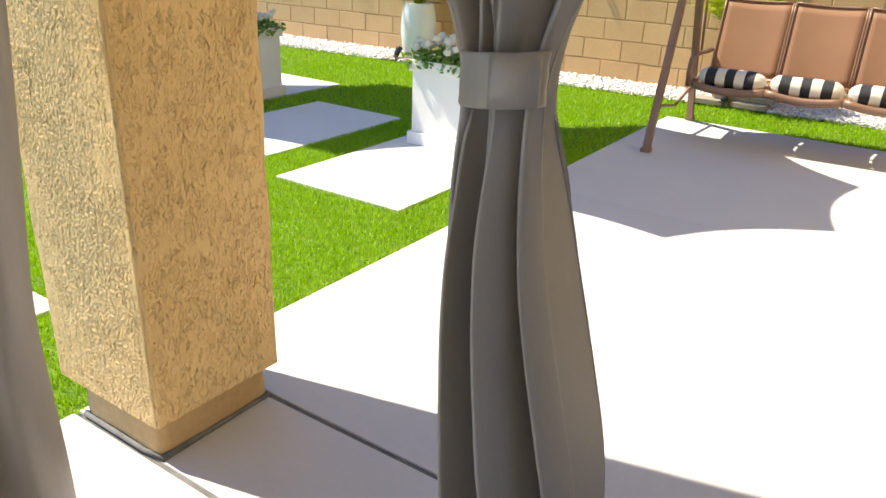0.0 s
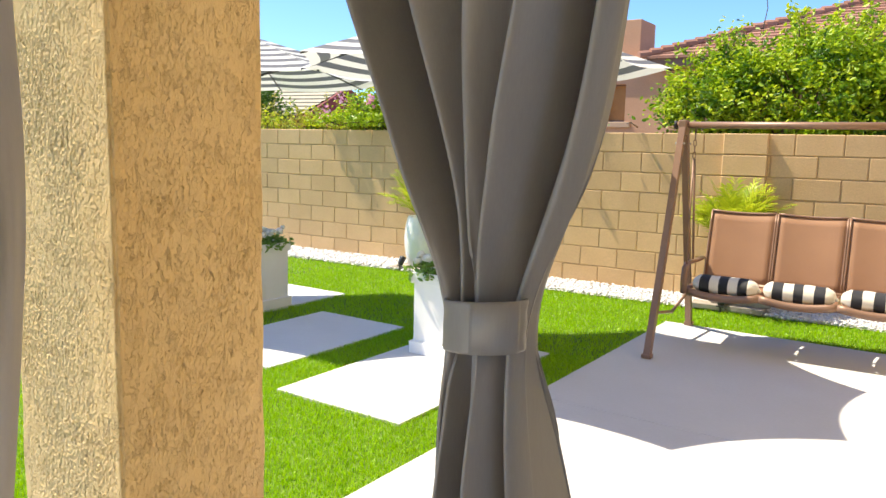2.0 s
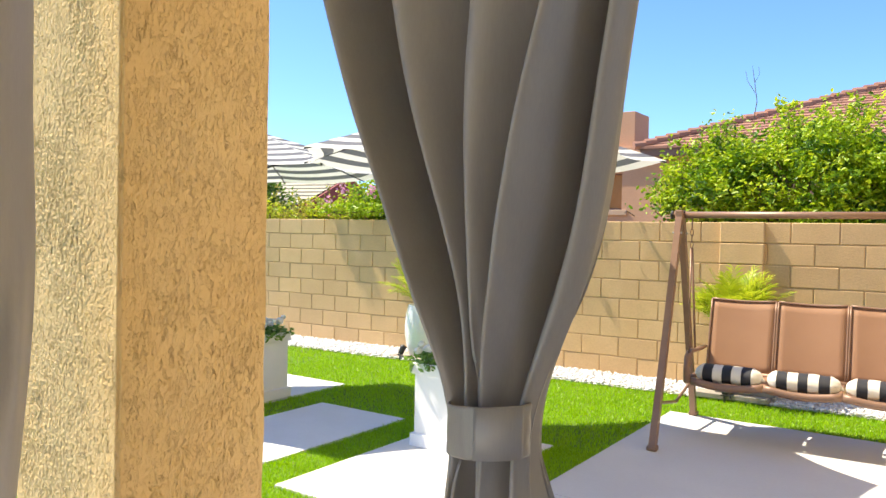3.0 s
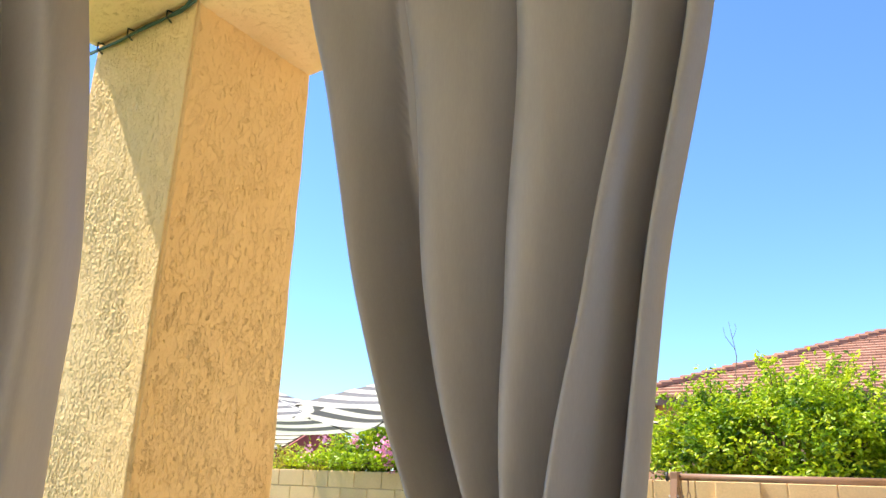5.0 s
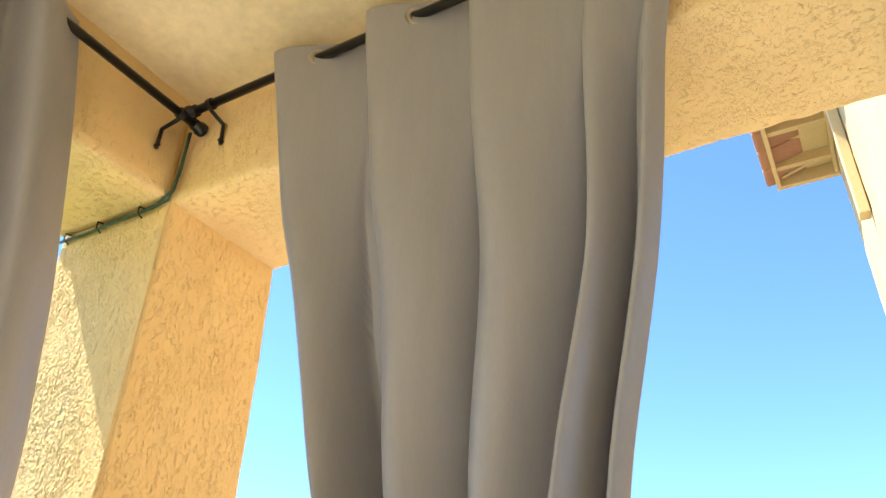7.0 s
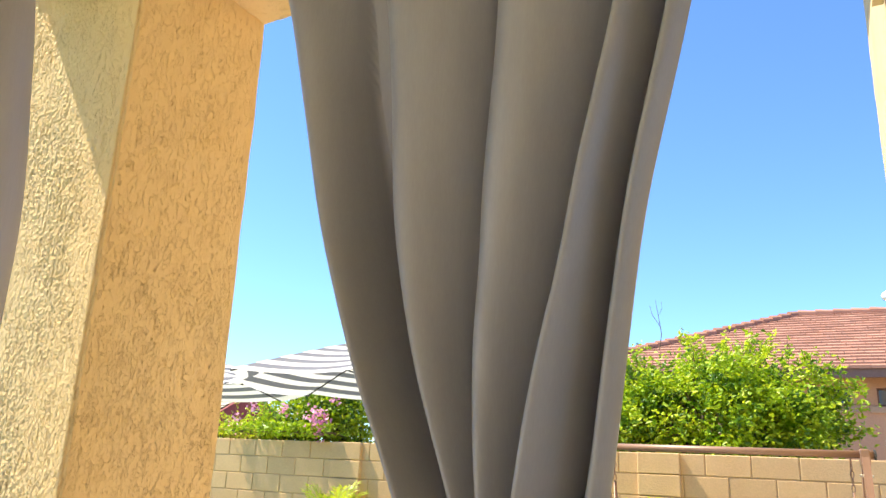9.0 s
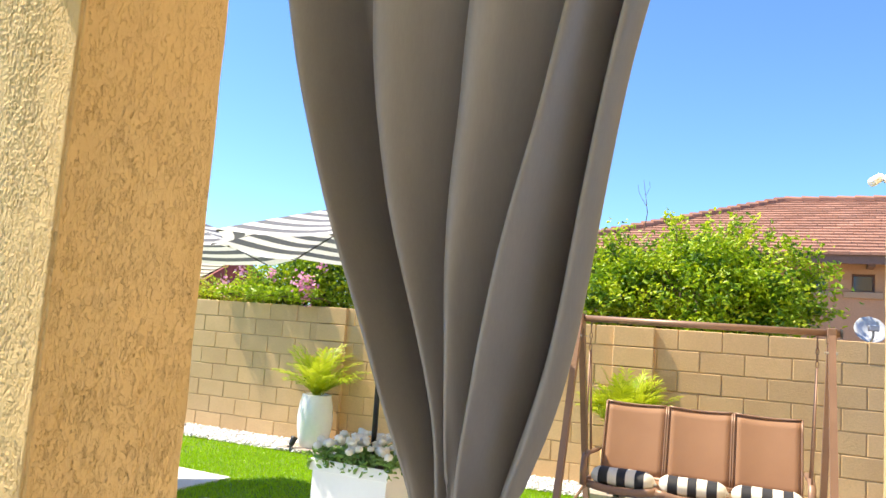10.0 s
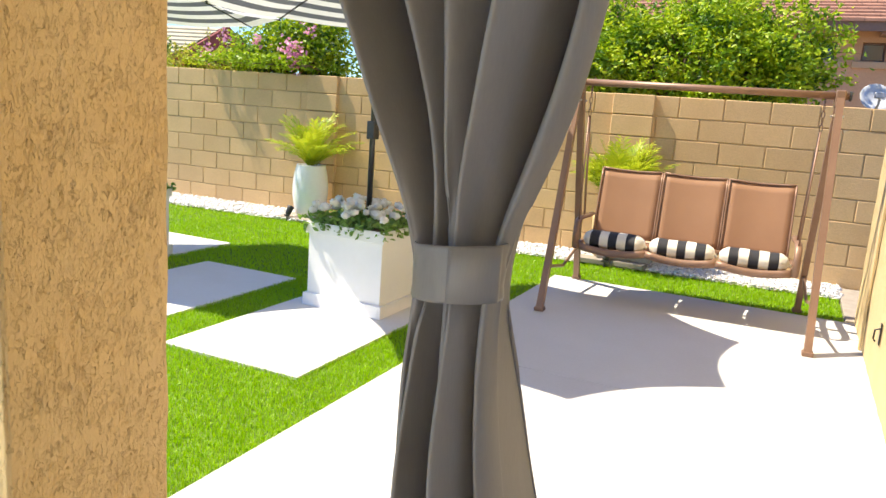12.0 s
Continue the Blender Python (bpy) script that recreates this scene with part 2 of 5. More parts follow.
def mesh_np(name, verts, faces, mat, parent=None, label="", smooth=False):
    """A mesh from arrays: verts (n, 3), faces (m, k)."""
    verts, faces = np.asarray(verts, np.float32), np.asarray(faces, np.int32)
    me = bpy.data.meshes.new(name)
    me.vertices.add(len(verts))
    me.vertices.foreach_set("co", verts.ravel())
    k = faces.shape[1]
    me.loops.add(faces.size)
    me.loops.foreach_set("vertex_index", faces.ravel())
    me.polygons.add(len(faces))
    me.polygons.foreach_set("loop_start", np.arange(0, faces.size, k, dtype=np.int32))
    me.update(calc_edges=True)
    me.validate()
    for m in (mat if isinstance(mat, (list, tuple)) else [mat]):
        me.materials.append(m)
    if smooth:
        me.shade_smooth()
    ob = new(name, me)
    if parent is not None:
        ob.parent = parent
    if label:
        ob["label"] = label
    return ob


def add_box(bm, lo, hi, bevel=0.0, m=None, segments=2):
    lo, hi = Vector(lo), Vector(hi)
    r = bmesh.ops.create_cube(bm, size=1.0, matrix=Matrix.Translation((lo + hi) / 2) @ Matrix.Diagonal((*(hi - lo), 1)))
    vs = r["verts"]
    if bevel:
        es = list({e for v in vs for e in v.link_edges})
        rb = bmesh.ops.bevel(bm, geom=es, offset=bevel, segments=segments, profile=0.5, affect='EDGES')
        vs = list({v for f in rb["faces"] for v in f.verts} | {v for v in vs if v.is_valid})
    if m is not None:
        bmesh.ops.transform(bm, matrix=m, verts=vs)
    return vs


def box(lo, hi, bevel=0.0, m=None, segments=2):
    bm = bmesh.new()
    add_box(bm, lo, hi, bevel, m, segments)
    return bm


def add_tube(bm, pts, radius, sides=10, squash=(1, 1), up=None):
    """A bar along points; radius may be one for each point; squash makes it oval."""
    pts = [Vector(p) for p in pts]
    rad = radius if isinstance(radius, (list, tuple)) else [radius] * len(pts)
    rings = []
    side = None
    for i, p in enumerate(pts):
        d = (pts[min(i + 1, len(pts) - 1)] - pts[max(i - 1, 0)]).normalized()
        ref = Vector(up) if up else (Vector((0, 0, 1)) if abs(d.z) < 0.9 else Vector((0, 1, 0)))
        if side is None:
            side = d.cross(ref).normalized()
        side = (side - d * side.dot(d)).normalized()
        other = d.cross(side)
        rings.append([bm.verts.new(p + side * math.cos(2 * math.pi * k / sides + math.pi / sides) * rad[i] * squash[0] + other * math.sin(2 * math.pi * k / sides + math.pi / sides) * rad[i] * squash[1]) for k in range(sides)])
    for a, b in zip(rings, rings[1:]):
        for k in range(sides):
            bm.faces.new((a[k], a[(k + 1) % sides], b[(k + 1) % sides], b[k]))
    bm.faces.new(rings[0][::-1])
    bm.faces.new(rings[-1])


def tube(pts, radius, sides=10, squash=(1, 1), up=None):
    bm = bmesh.new()
    add_tube(bm, pts, radius, sides, squash, up)
    bmesh.ops.recalc_face_normals(bm, faces=bm.faces)
    return bm


def lathe(profile, sides=32, wob=0.0, seed=0):
    """A turned shape from (radius, height) pairs."""
    bm = bmesh.new()
    rings = []
    for r, z in profile:
        ring = []
        for k in range(sides):
            a = 2 * math.pi * k / sides
            q = r * (1 + wob * noise.noise((math.cos(a) * 2 + seed, math.sin(a) * 2, z * 4)))
            ring.append(bm.verts.new((q * math.cos(a), q * math.sin(a), z)))
        rings.append(ring)
    for a, b in zip(rings, rings[1:]):
        for k in range(sides):
            bm.faces.new((a[k], a[(k + 1) % sides], b[(k + 1) % sides], b[k]))
    bm.faces.new(rings[0][::-1])
    bm.faces.new(rings[-1])
    bmesh.ops.recalc_face_normals(bm, faces=bm.faces)
    return bm


def turns(rng, n, tilt=1.0):
    """Random orthonormal frames: along, across, normal."""
    a = rng.normal(size=(n, 3))
    a[:, 2] *= tilt
    a /= np.linalg.norm(a, axis=1)[:, None]
    b = rng.normal(size=(n, 3))
    b -= a * (a * b).sum(1)[:, None]
    b /= np.linalg.norm(b, axis=1)[:, None]
    return a, b, np.cross(a, b)


def leaf_mesh(name, centres, length, width, mat, parent, rng, tilt=0.7, label="", fold=0.25):
    """Many folded leaves of six corners each."""
    n = len(centres)
    a, b, c = turns(rng, n, tilt)
    s = rng.uniform(0.65, 1.2, (n, 1))
    le, wi = length * s, width * s
    base, tip = centres - a * le / 2, centres + a * le / 2 - c * le * 0.12
    m1, m2 = centres - a * le * 0.12, centres + a * le * 0.2
    v = np.stack([base, m1 + b * wi / 2 + c * wi * fold, m2 + b * wi * 0.42 + c * wi * fold, tip, m2 - b * wi * 0.42 + c * wi * fold, m1 - b * wi / 2 + c * wi * fold], 1).reshape(-1, 3)
    i = np.arange(n)[:, None] * 6
    f = np.concatenate([i + np.array([[0, 1, 2, 3]]), i + np.array([[0, 3, 4, 5]])])
    return mesh_np(name, v, f, mat, parent, label)


def clumps(rng, count, centre, size, per, spread, hollow=0.35):
    """Leaf places in clumps all through an uneven crown."""
    d = rng.normal(size=(count, 3))
    d /= np.linalg.norm(d, axis=1)[:, None]
    r = rng.uniform(hollow, 1.0, count) ** 0.6
    lump = np.array([noise.noise(Vector(q) * 2.2 + Vector(centre)) for q in d])
    at = np.array(centre) + d * (r * (1 + 0.5 * lump))[:, None] * np.array(size)
    return (at[:, None, :] + rng.normal(size=(count, per, 3)) * spread).reshape(-1, 3), at

# ---- ground and paving ----
SLAB_X0, SLAB_Y1, HOUSE_X, HOUSE_Y1 = -1.69, 6.12, 0.63, 6.22
WALL_TURN = math.atan(0.045)


def wall_y(x):
    return 7.5 + 0.045 * x


def lawn_edge(x):
    return 6.95 + 0.06 * x


def rows_sheet(x0, x1, near, far, step, z, wave=0.0):
    """A flat sheet between two lines y = near(x) and y = far(x)."""
    bm = bmesh.new()
    n = max(2, int((x1 - x0) / step))
    vs = []
    for i in range(n + 1):
        x = x0 + (x1 - x0) * i / n
        vs.append([bm.verts.new((x, near(x) + (far(x) - near(x)) * j / 6, z + wave * noise.noise((x * 3, j * 1.7, 0)))) for j in range(7)])
    for a, b in zip(vs, vs[1:]):
        for j in range(6):
            bm.faces.new((a[j], b[j], b[j + 1], a[j + 1]))
    bmesh.ops.recalc_face_normals(bm, faces=bm.faces)
    return bm


g = box((-900, -900, -0.6), (900, 900, -0.06))
tagged(part("ground", g, DESERT), "bare tan desert soil reaching to the horizon", "ground", kind="structure")
tagged(part("lawn", rows_sheet(-14, 0.56, lambda x: -8.0, lawn_edge, 0.5, -0.012), TURF_BASE), "green backing of the artificial lawn", "lawn", kind="structure")

slab = empty("pavement", pose(0, 0, 0), "white painted concrete patio slab with control joints", "concrete slab", kind="structure")
for lo, hi in (((SLAB_X0, -6, -0.1), (HOUSE_X + 3, 0.838, 0)), ((SLAB_X0, 0.854, -0.1), (HOUSE_X + 3, 1.243, 0.0)),
               ((SLAB_X0, 1.262, -0.1), (HOUSE_X + 0.1, 3.680, 0.0)), ((SLAB_X0, 3.684, -0.1), (HOUSE_X + 0.1, SLAB_Y1, 0.0))):
    part("slab", box(lo, hi, 0.004), CONCRETE, slab)
part("joint_strip", box((SLAB_X0 + 0.01, 0.80, -0.09), (HOUSE_X + 2.9, 3.70, -0.008)), JOINT, slab, "dark grey joint filler")

for i, (x0, x1, y0, y1) in enumerate(((-2.905, -2.0, 2.825, 4.55), (-4.13, -3.25, 3.08, 4.5), (-3.26, -2.34, -0.3, 1.185), (-6.9, -6.1, 2.2, 3.2), (-5.4, -4.5, 3.75, 5.2))):
    p = part("paver", box((x0, y0, -0.08), (x1, y1, 0.006), 0.006), PAVER)
    tagged(p, "large white concrete paver set flush in the lawn", "paver", "pavers in the lawn", "structure")
tagged(part("curb", box((0.57, 6.14, -0.05), (0.75, 7.45, 0.012), 0.006), STONE), "narrow grey concrete strip beside the house corner", "curb", kind="structure")

# blades of the artificial lawn
PAVED = ((-2.905, -2.0, 2.825, 4.55), (-4.13, -3.25, 3.08, 4.5), (-3.26, -2.34, -0.3, 1.185), (-6.9, -6.1, 2.2, 3.2), (-5.4, -4.5, 3.75, 5.2), (SLAB_X0, 2.0, -9, SLAB_Y1))


def blades(rng, x0, x1, y0, y1, density, h, w):
    n = int((x1 - x0) * (y1 - y0) * density)
    x, y = rng.uniform(x0, x1, n), rng.uniform(y0, y1, n)
    ok = y < 6.95 + 0.06 * x - 0.005
    for a, b, c, d in PAVED:
        ok &= ~((x > a + 0.004) & (x < b - 0.004) & (y > c + 0.004) & (y < d - 0.004))
    x, y = x[ok], y[ok]
    n = len(x)
    t, lean = rng.uniform(0, 2 * np.pi, n), rng.uniform(0.1, 0.9, n)
    hh, az = h * rng.uniform(0.6, 1.15, n), rng.uniform(0, 2 * np.pi, n)
    base = np.stack([x, y, np.full(n, -0.014)], 1)
    side = np.stack([np.cos(t), np.sin(t), 0 * t], 1) * w / 2
    mid = base + np.stack([np.cos(az) * lean * hh * 0.3, np.sin(az) * lean * hh * 0.3, hh * 0.6], 1)
    tip = base + np.stack([np.cos(az) * lean * hh, np.sin(az) * lean * hh, hh * (1.1 - 0.35 * lean)], 1)
    v = np.stack([base - side, base + side, mid + side * 0.8, mid - side * 0.8, tip], 1).reshape(-1, 3)
    i = np.arange(n)[:, None] * 5
    return v, np.concatenate([i + np.array([[0, 1, 2]]), i + np.array([[0, 2, 3]]), i + np.array([[3, 2, 4]])])


rng = np.random.default_rng(5)
sets = [blades(rng, -3.4, SLAB_X0, 0.6, 4.6, 11000, 0.030, 0.0045), blades(rng, -5.6, 0.56, 4.3, 7.0, 4200, 0.032, 0.007),
        blades(rng, -7.6, -3.4, 0.0, 4.3, 3000, 0.032, 0.008), blades(rng, -9.5, -5.6, 4.3, 7.0, 1800, 0.034, 0.010)]
off, vv, ff = 0, [], []
for v, f in sets:
    vv.append(v)
    ff.append(f + off)
    off += len(v)
tagged(mesh_np("grass", np.concatenate(vv), np.concatenate(ff), TURF), "bright green short blades of artificial turf", "artificial grass", kind="stuff")

# white gravel border
tagged(part("gravel_bed", rows_sheet(-11, 0.58, lambda x: lawn_edge(x), lambda x: wall_y(x) + 0.05, 0.25, -0.004, 0.01), GRAVEL), "white gravel bed along the foot of the block wall", "gravel bed", kind="structure")
ico = bmesh.new()
bmesh.ops.create_icosphere(ico, subdivisions=1, radius=1.0)
ico.verts.ensure_lookup_table()
iv = np.array([v.co[:] for v in ico.verts])
ico.faces.ensure_lookup_table()
itri = np.array([[v.index for v in f.verts] for f in ico.faces])
ico.free()
n = 12000
x = rng.uniform(-9.5, 0.58, n)
edge = 6.95 + 0.06 * x
y = edge - 0.02 + (7.5 + 0.045 * x - edge + 0.02) * rng.uniform(0, 1, n)
r = rng.uniform(0.009, 0.019, n)
pebble = (iv[None] * (1 + rng.uniform(-0.25, 0.25, (n, 12, 1)))) * (r[:, None] * np.stack([rng.uniform(0.8, 1.4, n), rng.uniform(0.8, 1.2, n), rng.uniform(0.5, 0.85, n)], 1))[:, None, :]
pebble += np.stack([x, y, 0.006 + rng.uniform(0, 0.02, n)], 1)[:, None, :]
tagged(mesh_np("gravel", pebble.reshape(-1, 3), (np.arange(n)[:, None, None] * 12 + itri[None]).reshape(-1, 3), GRAVEL), "loose white decorative landscape pebbles", "gravel", kind="stuff")

# ---- patio: pillar, beams, ceiling, house ----
PX0, PX1, PY0, PY1, PTOP, CEIL = -1.735, -1.28, 0.84, 1.275, 2.73, 3.07


def rough_box(lo, hi, step, amp, seed, bevel=0.012, pit=0.0):
    """A stuccoed block: a fine net of faces with an uneven surface and worn edges."""
    bm = bmesh.new()
    lo, hi = Vector(lo), Vector(hi)
    n = [max(1, int(round((hi[i] - lo[i]) / step))) for i in range(3)]
    for ax in range(3):
        u, w = (ax + 1) % 3, (ax + 2) % 3
        for side in (0, 1):
            net = []
            for i in range(n[u] + 1):
                row = []
                for j in range(n[w] + 1):
                    p = [0, 0, 0]
                    p[ax] = hi[ax] if side else lo[ax]
                    p[u] = lo[u] + (hi[u] - lo[u]) * i / n[u]
                    p[w] = lo[w] + (hi[w] - lo[w]) * j / n[w]
                    row.append(bm.verts.new(p))
                net.append(row)
            for i in range(n[u]):
                for j in range(n[w]):
                    q = (net[i][j], net[i + 1][j], net[i + 1][j + 1], net[i][j + 1])
                    bm.faces.new(q if side else q[::-1])
    bmesh.ops.remove_doubles(bm, verts=bm.verts, dist=1e-5)
    mid = (lo + hi) / 2
    for v in bm.verts:
        c = v.co
        d = [min(c[i] - lo[i], hi[i] - c[i]) for i in range(3)]
        on = [i for i in range(3) if d[i] < 1e-4]
        k = noise.fractal(c * 7 + Vector((seed, 0, 0)), 0.8, 2.1, 4)
        k2 = max(0.0, noise.noise(Vector((c.x * 30, c.y * 30, c.z * 16 + seed))) - 0.15)
        for i in on:
            s = 1 if c[i] > mid[i] else -1
            if pit:
                p = Vector((c.x, c.y, c.z))
                rough = noise.noise(p * 5 + Vector((0, seed, 0)))
                a = noise.noise(Vector((c.x * 105, c.y * 105, c.z * 30 + seed)))
                b = noise.noise(Vector((c.x * 70 + 9, c.y * 70, c.z * 55)))
                cut = max(0.0, min(1.0, (a + 0.45 * rough - 0.16) * 5)) + 0.8 * max(0.0, min(1.0, (b + 0.3 * rough - 0.26) * 5))
                c[i] -= s * pit * (cut * 0.8 - 0.35 * noise.noise(p * 60) - 0.3 * noise.noise(p * 22))
            c[i] += s * (amp * k - amp * 1.2 * k2 - (bevel * 0.4 if len(on) > 1 else 0))
    return bm


pillar = empty("pillar", pose((PX0 + PX1) / 2, (PY0 + PY1) / 2, 0), "tan skip-trowel stucco patio pillar on a smaller base", "pillar", kind="structure")
pin = pillar.matrix_basis.inverted()
def trowelled(p):
    """Height of the skip-trowel stucco at a place: lumps, crumbs, broken crevices and grooves dragged in arcs."""
    q = Vector((p.x, p.y, p.z * 0.6))
    side = p.x + p.y
    patch = noise.noise(q * 5.0 + Vector((3, 1, 7)))
    h = 0.0010 * noise.noise(q * 13) + 0.0003 * noise.noise(q * 60) + 0.00035 * noise.noise(p * 150)
    # crevices that wind and break off
    line = abs(noise.noise(q * 52 + Vector((0, 5, 0))) + 0.35 * noise.noise(q * 110))
    open_at = noise.noise(q * 34 + Vector((9, 0, 2))) + 0.5 * patch
    h -= 0.0031 * max(0.0, min(1.0, (open_at - 0.02) * 8)) * max(0.0, 1.0 - (line / 0.062) ** 2)
    # grooves of the trowel, upright in some patches and slanting in others
    upright = noise.noise((side * 170, p.z * 36, 3.0))
    slant = noise.noise(((side + 0.55 * p.z) * 150, (p.z - 0.55 * side) * 34, 8.0))
    way = noise.noise(q * 3.4 + Vector((1, 8, 3)))
    drag = upright if way > -0.12 else slant
    gate = max(0.0, min(1.0, (patch + 0.35 * noise.noise(q * 17) - 0.02) * 5)) * min(1.0, abs(way + 0.12) * 12)
    h -= 0.0017 * gate * max(0.0, min(1.0, (drag - 0.12) * 5))
    # crumbs torn out in rows across the face
    pit = noise.noise((side * 175 + 7, p.z * 84, 9.0))
    rows = noise.noise((side * 4.0, p.z * 15, 2.0)) + 0.5 * noise.noise(q * 11 + Vector((6, 2, 4)))
    torn = max(0.0, min(1.0, (rows - 0.02) * 5)) * (1.0 if p.z < 1.9 else 0.5)
    h -= 0.0019 * torn * max(0.0, min(1.0, (pit - 0.20) * 5))
    if p.y < PY0 + 0.001:
        # the side towards the patio is rubbed flatter, with fine sharp crumbs
        crumb = noise.noise((side * 165, p.z * 120, 5.0)) + 0.4 * noise.noise((side * 60, p.z * 45, 1.0))
        h = 0.5 * h + 0.0013 * max(0.0, min(1.0, (crumb + 0.05) * 3)) * (0.45 + 0.55 * max(0.0, min(1.0, patch * 3 + 0.5)))
    return h


def column(lo, hi, fine, coarse, rows):
    """The shaft as one skin: four sides with worn corners, finest on the two sides that face the patio."""
    around = []
    for (ax, ay), (bx, by), step in (((lo.x, lo.y), (hi.x, lo.y), fine), ((hi.x, lo.y), (hi.x, hi.y), fine), ((hi.x, hi.y), (lo.x, hi.y), coarse), ((lo.x, hi.y), (lo.x, lo.y), coarse)):
        n = max(2, int(math.hypot(bx - ax, by - ay) / step))
        d = Vector((by - ay, ax - bx, 0)).normalized()
        around += [(ax + (bx - ax) * i / n, ay + (by - ay) * i / n, d) for i in range(n)]
    c = (lo + hi) / 2
    verts = []
    for j in range(rows + 1):
        z = lo.z + (hi.z - lo.z) * j / rows
        wear = 0.004 * noise.noise((z * 6, 1, 2))
        for x, y, d in around:
            corner = min(abs(x - lo.x), abs(x - hi.x)), min(abs(y - lo.y), abs(y - hi.y))
            k = max(corner)
            round_off = 0.008 * max(0.0, 1 - k / 0.012) ** 2
            p = Vector((x, y, z))
            o = trowelled(p)
            away = Vector((c.x - x, c.y - y, 0)).normalized()
            p = p + d * o * max(0.12, min(1.0, (k - 0.014) / 0.02)) + away * (round_off * (1 + wear * 60) + wear * max(0.0, 1 - k / 0.03))
            verts.append(p[:])
    m = len(around)
    r = np.arange(rows)[:, None] * m
    i = np.arange(m)[None]
    nxt = (i + 1) % m
    f = np.stack([r + i, r + nxt, r + m + nxt, r + m + i], -1).reshape(-1, 4)
    return verts, f


sv, sf = column(Vector((PX0, PY0, 0.12)), Vector((PX1, PY1, PTOP + 0.02)), 0.0020, 0.02, 1150)
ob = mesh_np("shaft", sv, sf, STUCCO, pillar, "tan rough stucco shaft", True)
ob.matrix_basis = pin
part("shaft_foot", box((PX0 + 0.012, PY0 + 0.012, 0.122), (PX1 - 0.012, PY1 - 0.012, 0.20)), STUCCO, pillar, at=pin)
ob = part("base", rough_box((PX0 + 0.085, PY0 + 0.018, -0.02), (PX1 - 0.028, PY1 - 0.03, 0.14), 0.03, 0.0015, 8), STUCCO_SMOOTH, pillar, "smooth tan base block", True, pin)
part("mortar_bead", tube([(PX0 + 0.08, PY0 + 0.016, 0.004), (PX1 - 0.1, PY0 + 0.012, 0.005), (PX1 - 0.026, PY0 + 0.018, 0.004), (PX1 - 0.024, PY1 - 0.15, 0.005), (PX1 - 0.028, PY1 - 0.03, 0.004)], [0.010, 0.008, 0.012, 0.007, 0.010], 7), JOINT, pillar, "grey mortar bead", True, pin)

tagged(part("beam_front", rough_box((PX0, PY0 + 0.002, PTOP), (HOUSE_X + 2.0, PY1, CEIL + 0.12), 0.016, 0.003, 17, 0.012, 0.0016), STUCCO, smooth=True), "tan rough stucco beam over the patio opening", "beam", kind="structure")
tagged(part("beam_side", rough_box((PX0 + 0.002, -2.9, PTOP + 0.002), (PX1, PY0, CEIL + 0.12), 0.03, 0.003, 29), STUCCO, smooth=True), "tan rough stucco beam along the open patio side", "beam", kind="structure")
tagged(part("ceiling", box((PX1 - 0.1, -2.9, CEIL), (HOUSE_X + 2.0, PY0 + 0.1, CEIL + 0.1)), CEILING), "smooth pale yellow painted patio ceiling", "ceiling", kind="structure")
tagged(part("patio_roof", box((PX0 - 0.05, -2.95, CEIL + 0.125), (HOUSE_X + 2.0, PY1 + 0.04, CEIL + 0.3), 0.01), ROOF), "flat tiled roof over the patio", "roof", kind="structure")

tagged(part("wall_house", rough_box((HOUSE_X, 1.32, -0.1), (HOUSE_X + 0.3, HOUSE_Y1, 5.86), 0.07, 0.004, 41), HOUSE, smooth=True), "cream rough stucco wall of the two-storey house", "house wall", kind="structure")
tagged(part("wall_patio_side", box((HOUSE_X + 1.4, -12.0, -0.1), (HOUSE_X + 1.7, PY0, 5.8)), HOUSE), "cream stucco house wall beside the patio", "house wall", kind="structure")

eave = empty("eave", pose(HOUSE_X, 0, 5.86), "cream roof overhang with open rafters and tile edge", "eave", kind="structure")
part("soffit", box((-0.50, 1.3, 0.10), (0.6, 6.34, 0.13)), RAFTER, eave)
part("fascia_board", box((-0.54, 1.3, -0.03), (-0.50, 6.36, 0.15), 0.004), RAFTER, eave)
part("end_board", box((-0.50, 6.30, -0.03), (0.3, 6.36, 0.15), 0.004), RAFTER, eave)
part("wall_plate", box((-0.035, 1.3, -0.02), (-0.002, 6.30, 0.10), 0.004), RAFTER, eave)
for k in range(9):
    part("rafter", box((-0.50, 6.02 - k * 0.55, 0.0), (-0.03, 6.08 - k * 0.55, 0.10), 0.004), RAFTER, eave)
part("brace", tube([(-0.47, 6.27, 0.06), (-0.06, 6.06, 0.06)], 0.022, 4), RAFTER, eave)
for k in range(17):
    part("roof_tile", box((-0.60, 1.35 + k * 0.295, 0.15), (-0.2, 1.63 + k * 0.295, 0.20), 0.02, pose(0, 0, 0, 0, -12, 0)), ROOF, eave)
tagged(part("downspout", box((HOUSE_X - 0.075, 4.55, 4.35), (HOUSE_X - 0.006, 4.66, 5.84), 0.006), CREAM_TRIM), "cream painted square drain pipe fixed on the wall", "downspout")
for yy in (2.62, 3.10, 5.35):
    tagged(part("trim", box((HOUSE_X - 0.022, yy, -0.0), (HOUSE_X - 0.006, yy + 0.045, 2.6), 0.004), CREAM_TRIM), "narrow cream batten on the house wall", "trim", kind="structure")

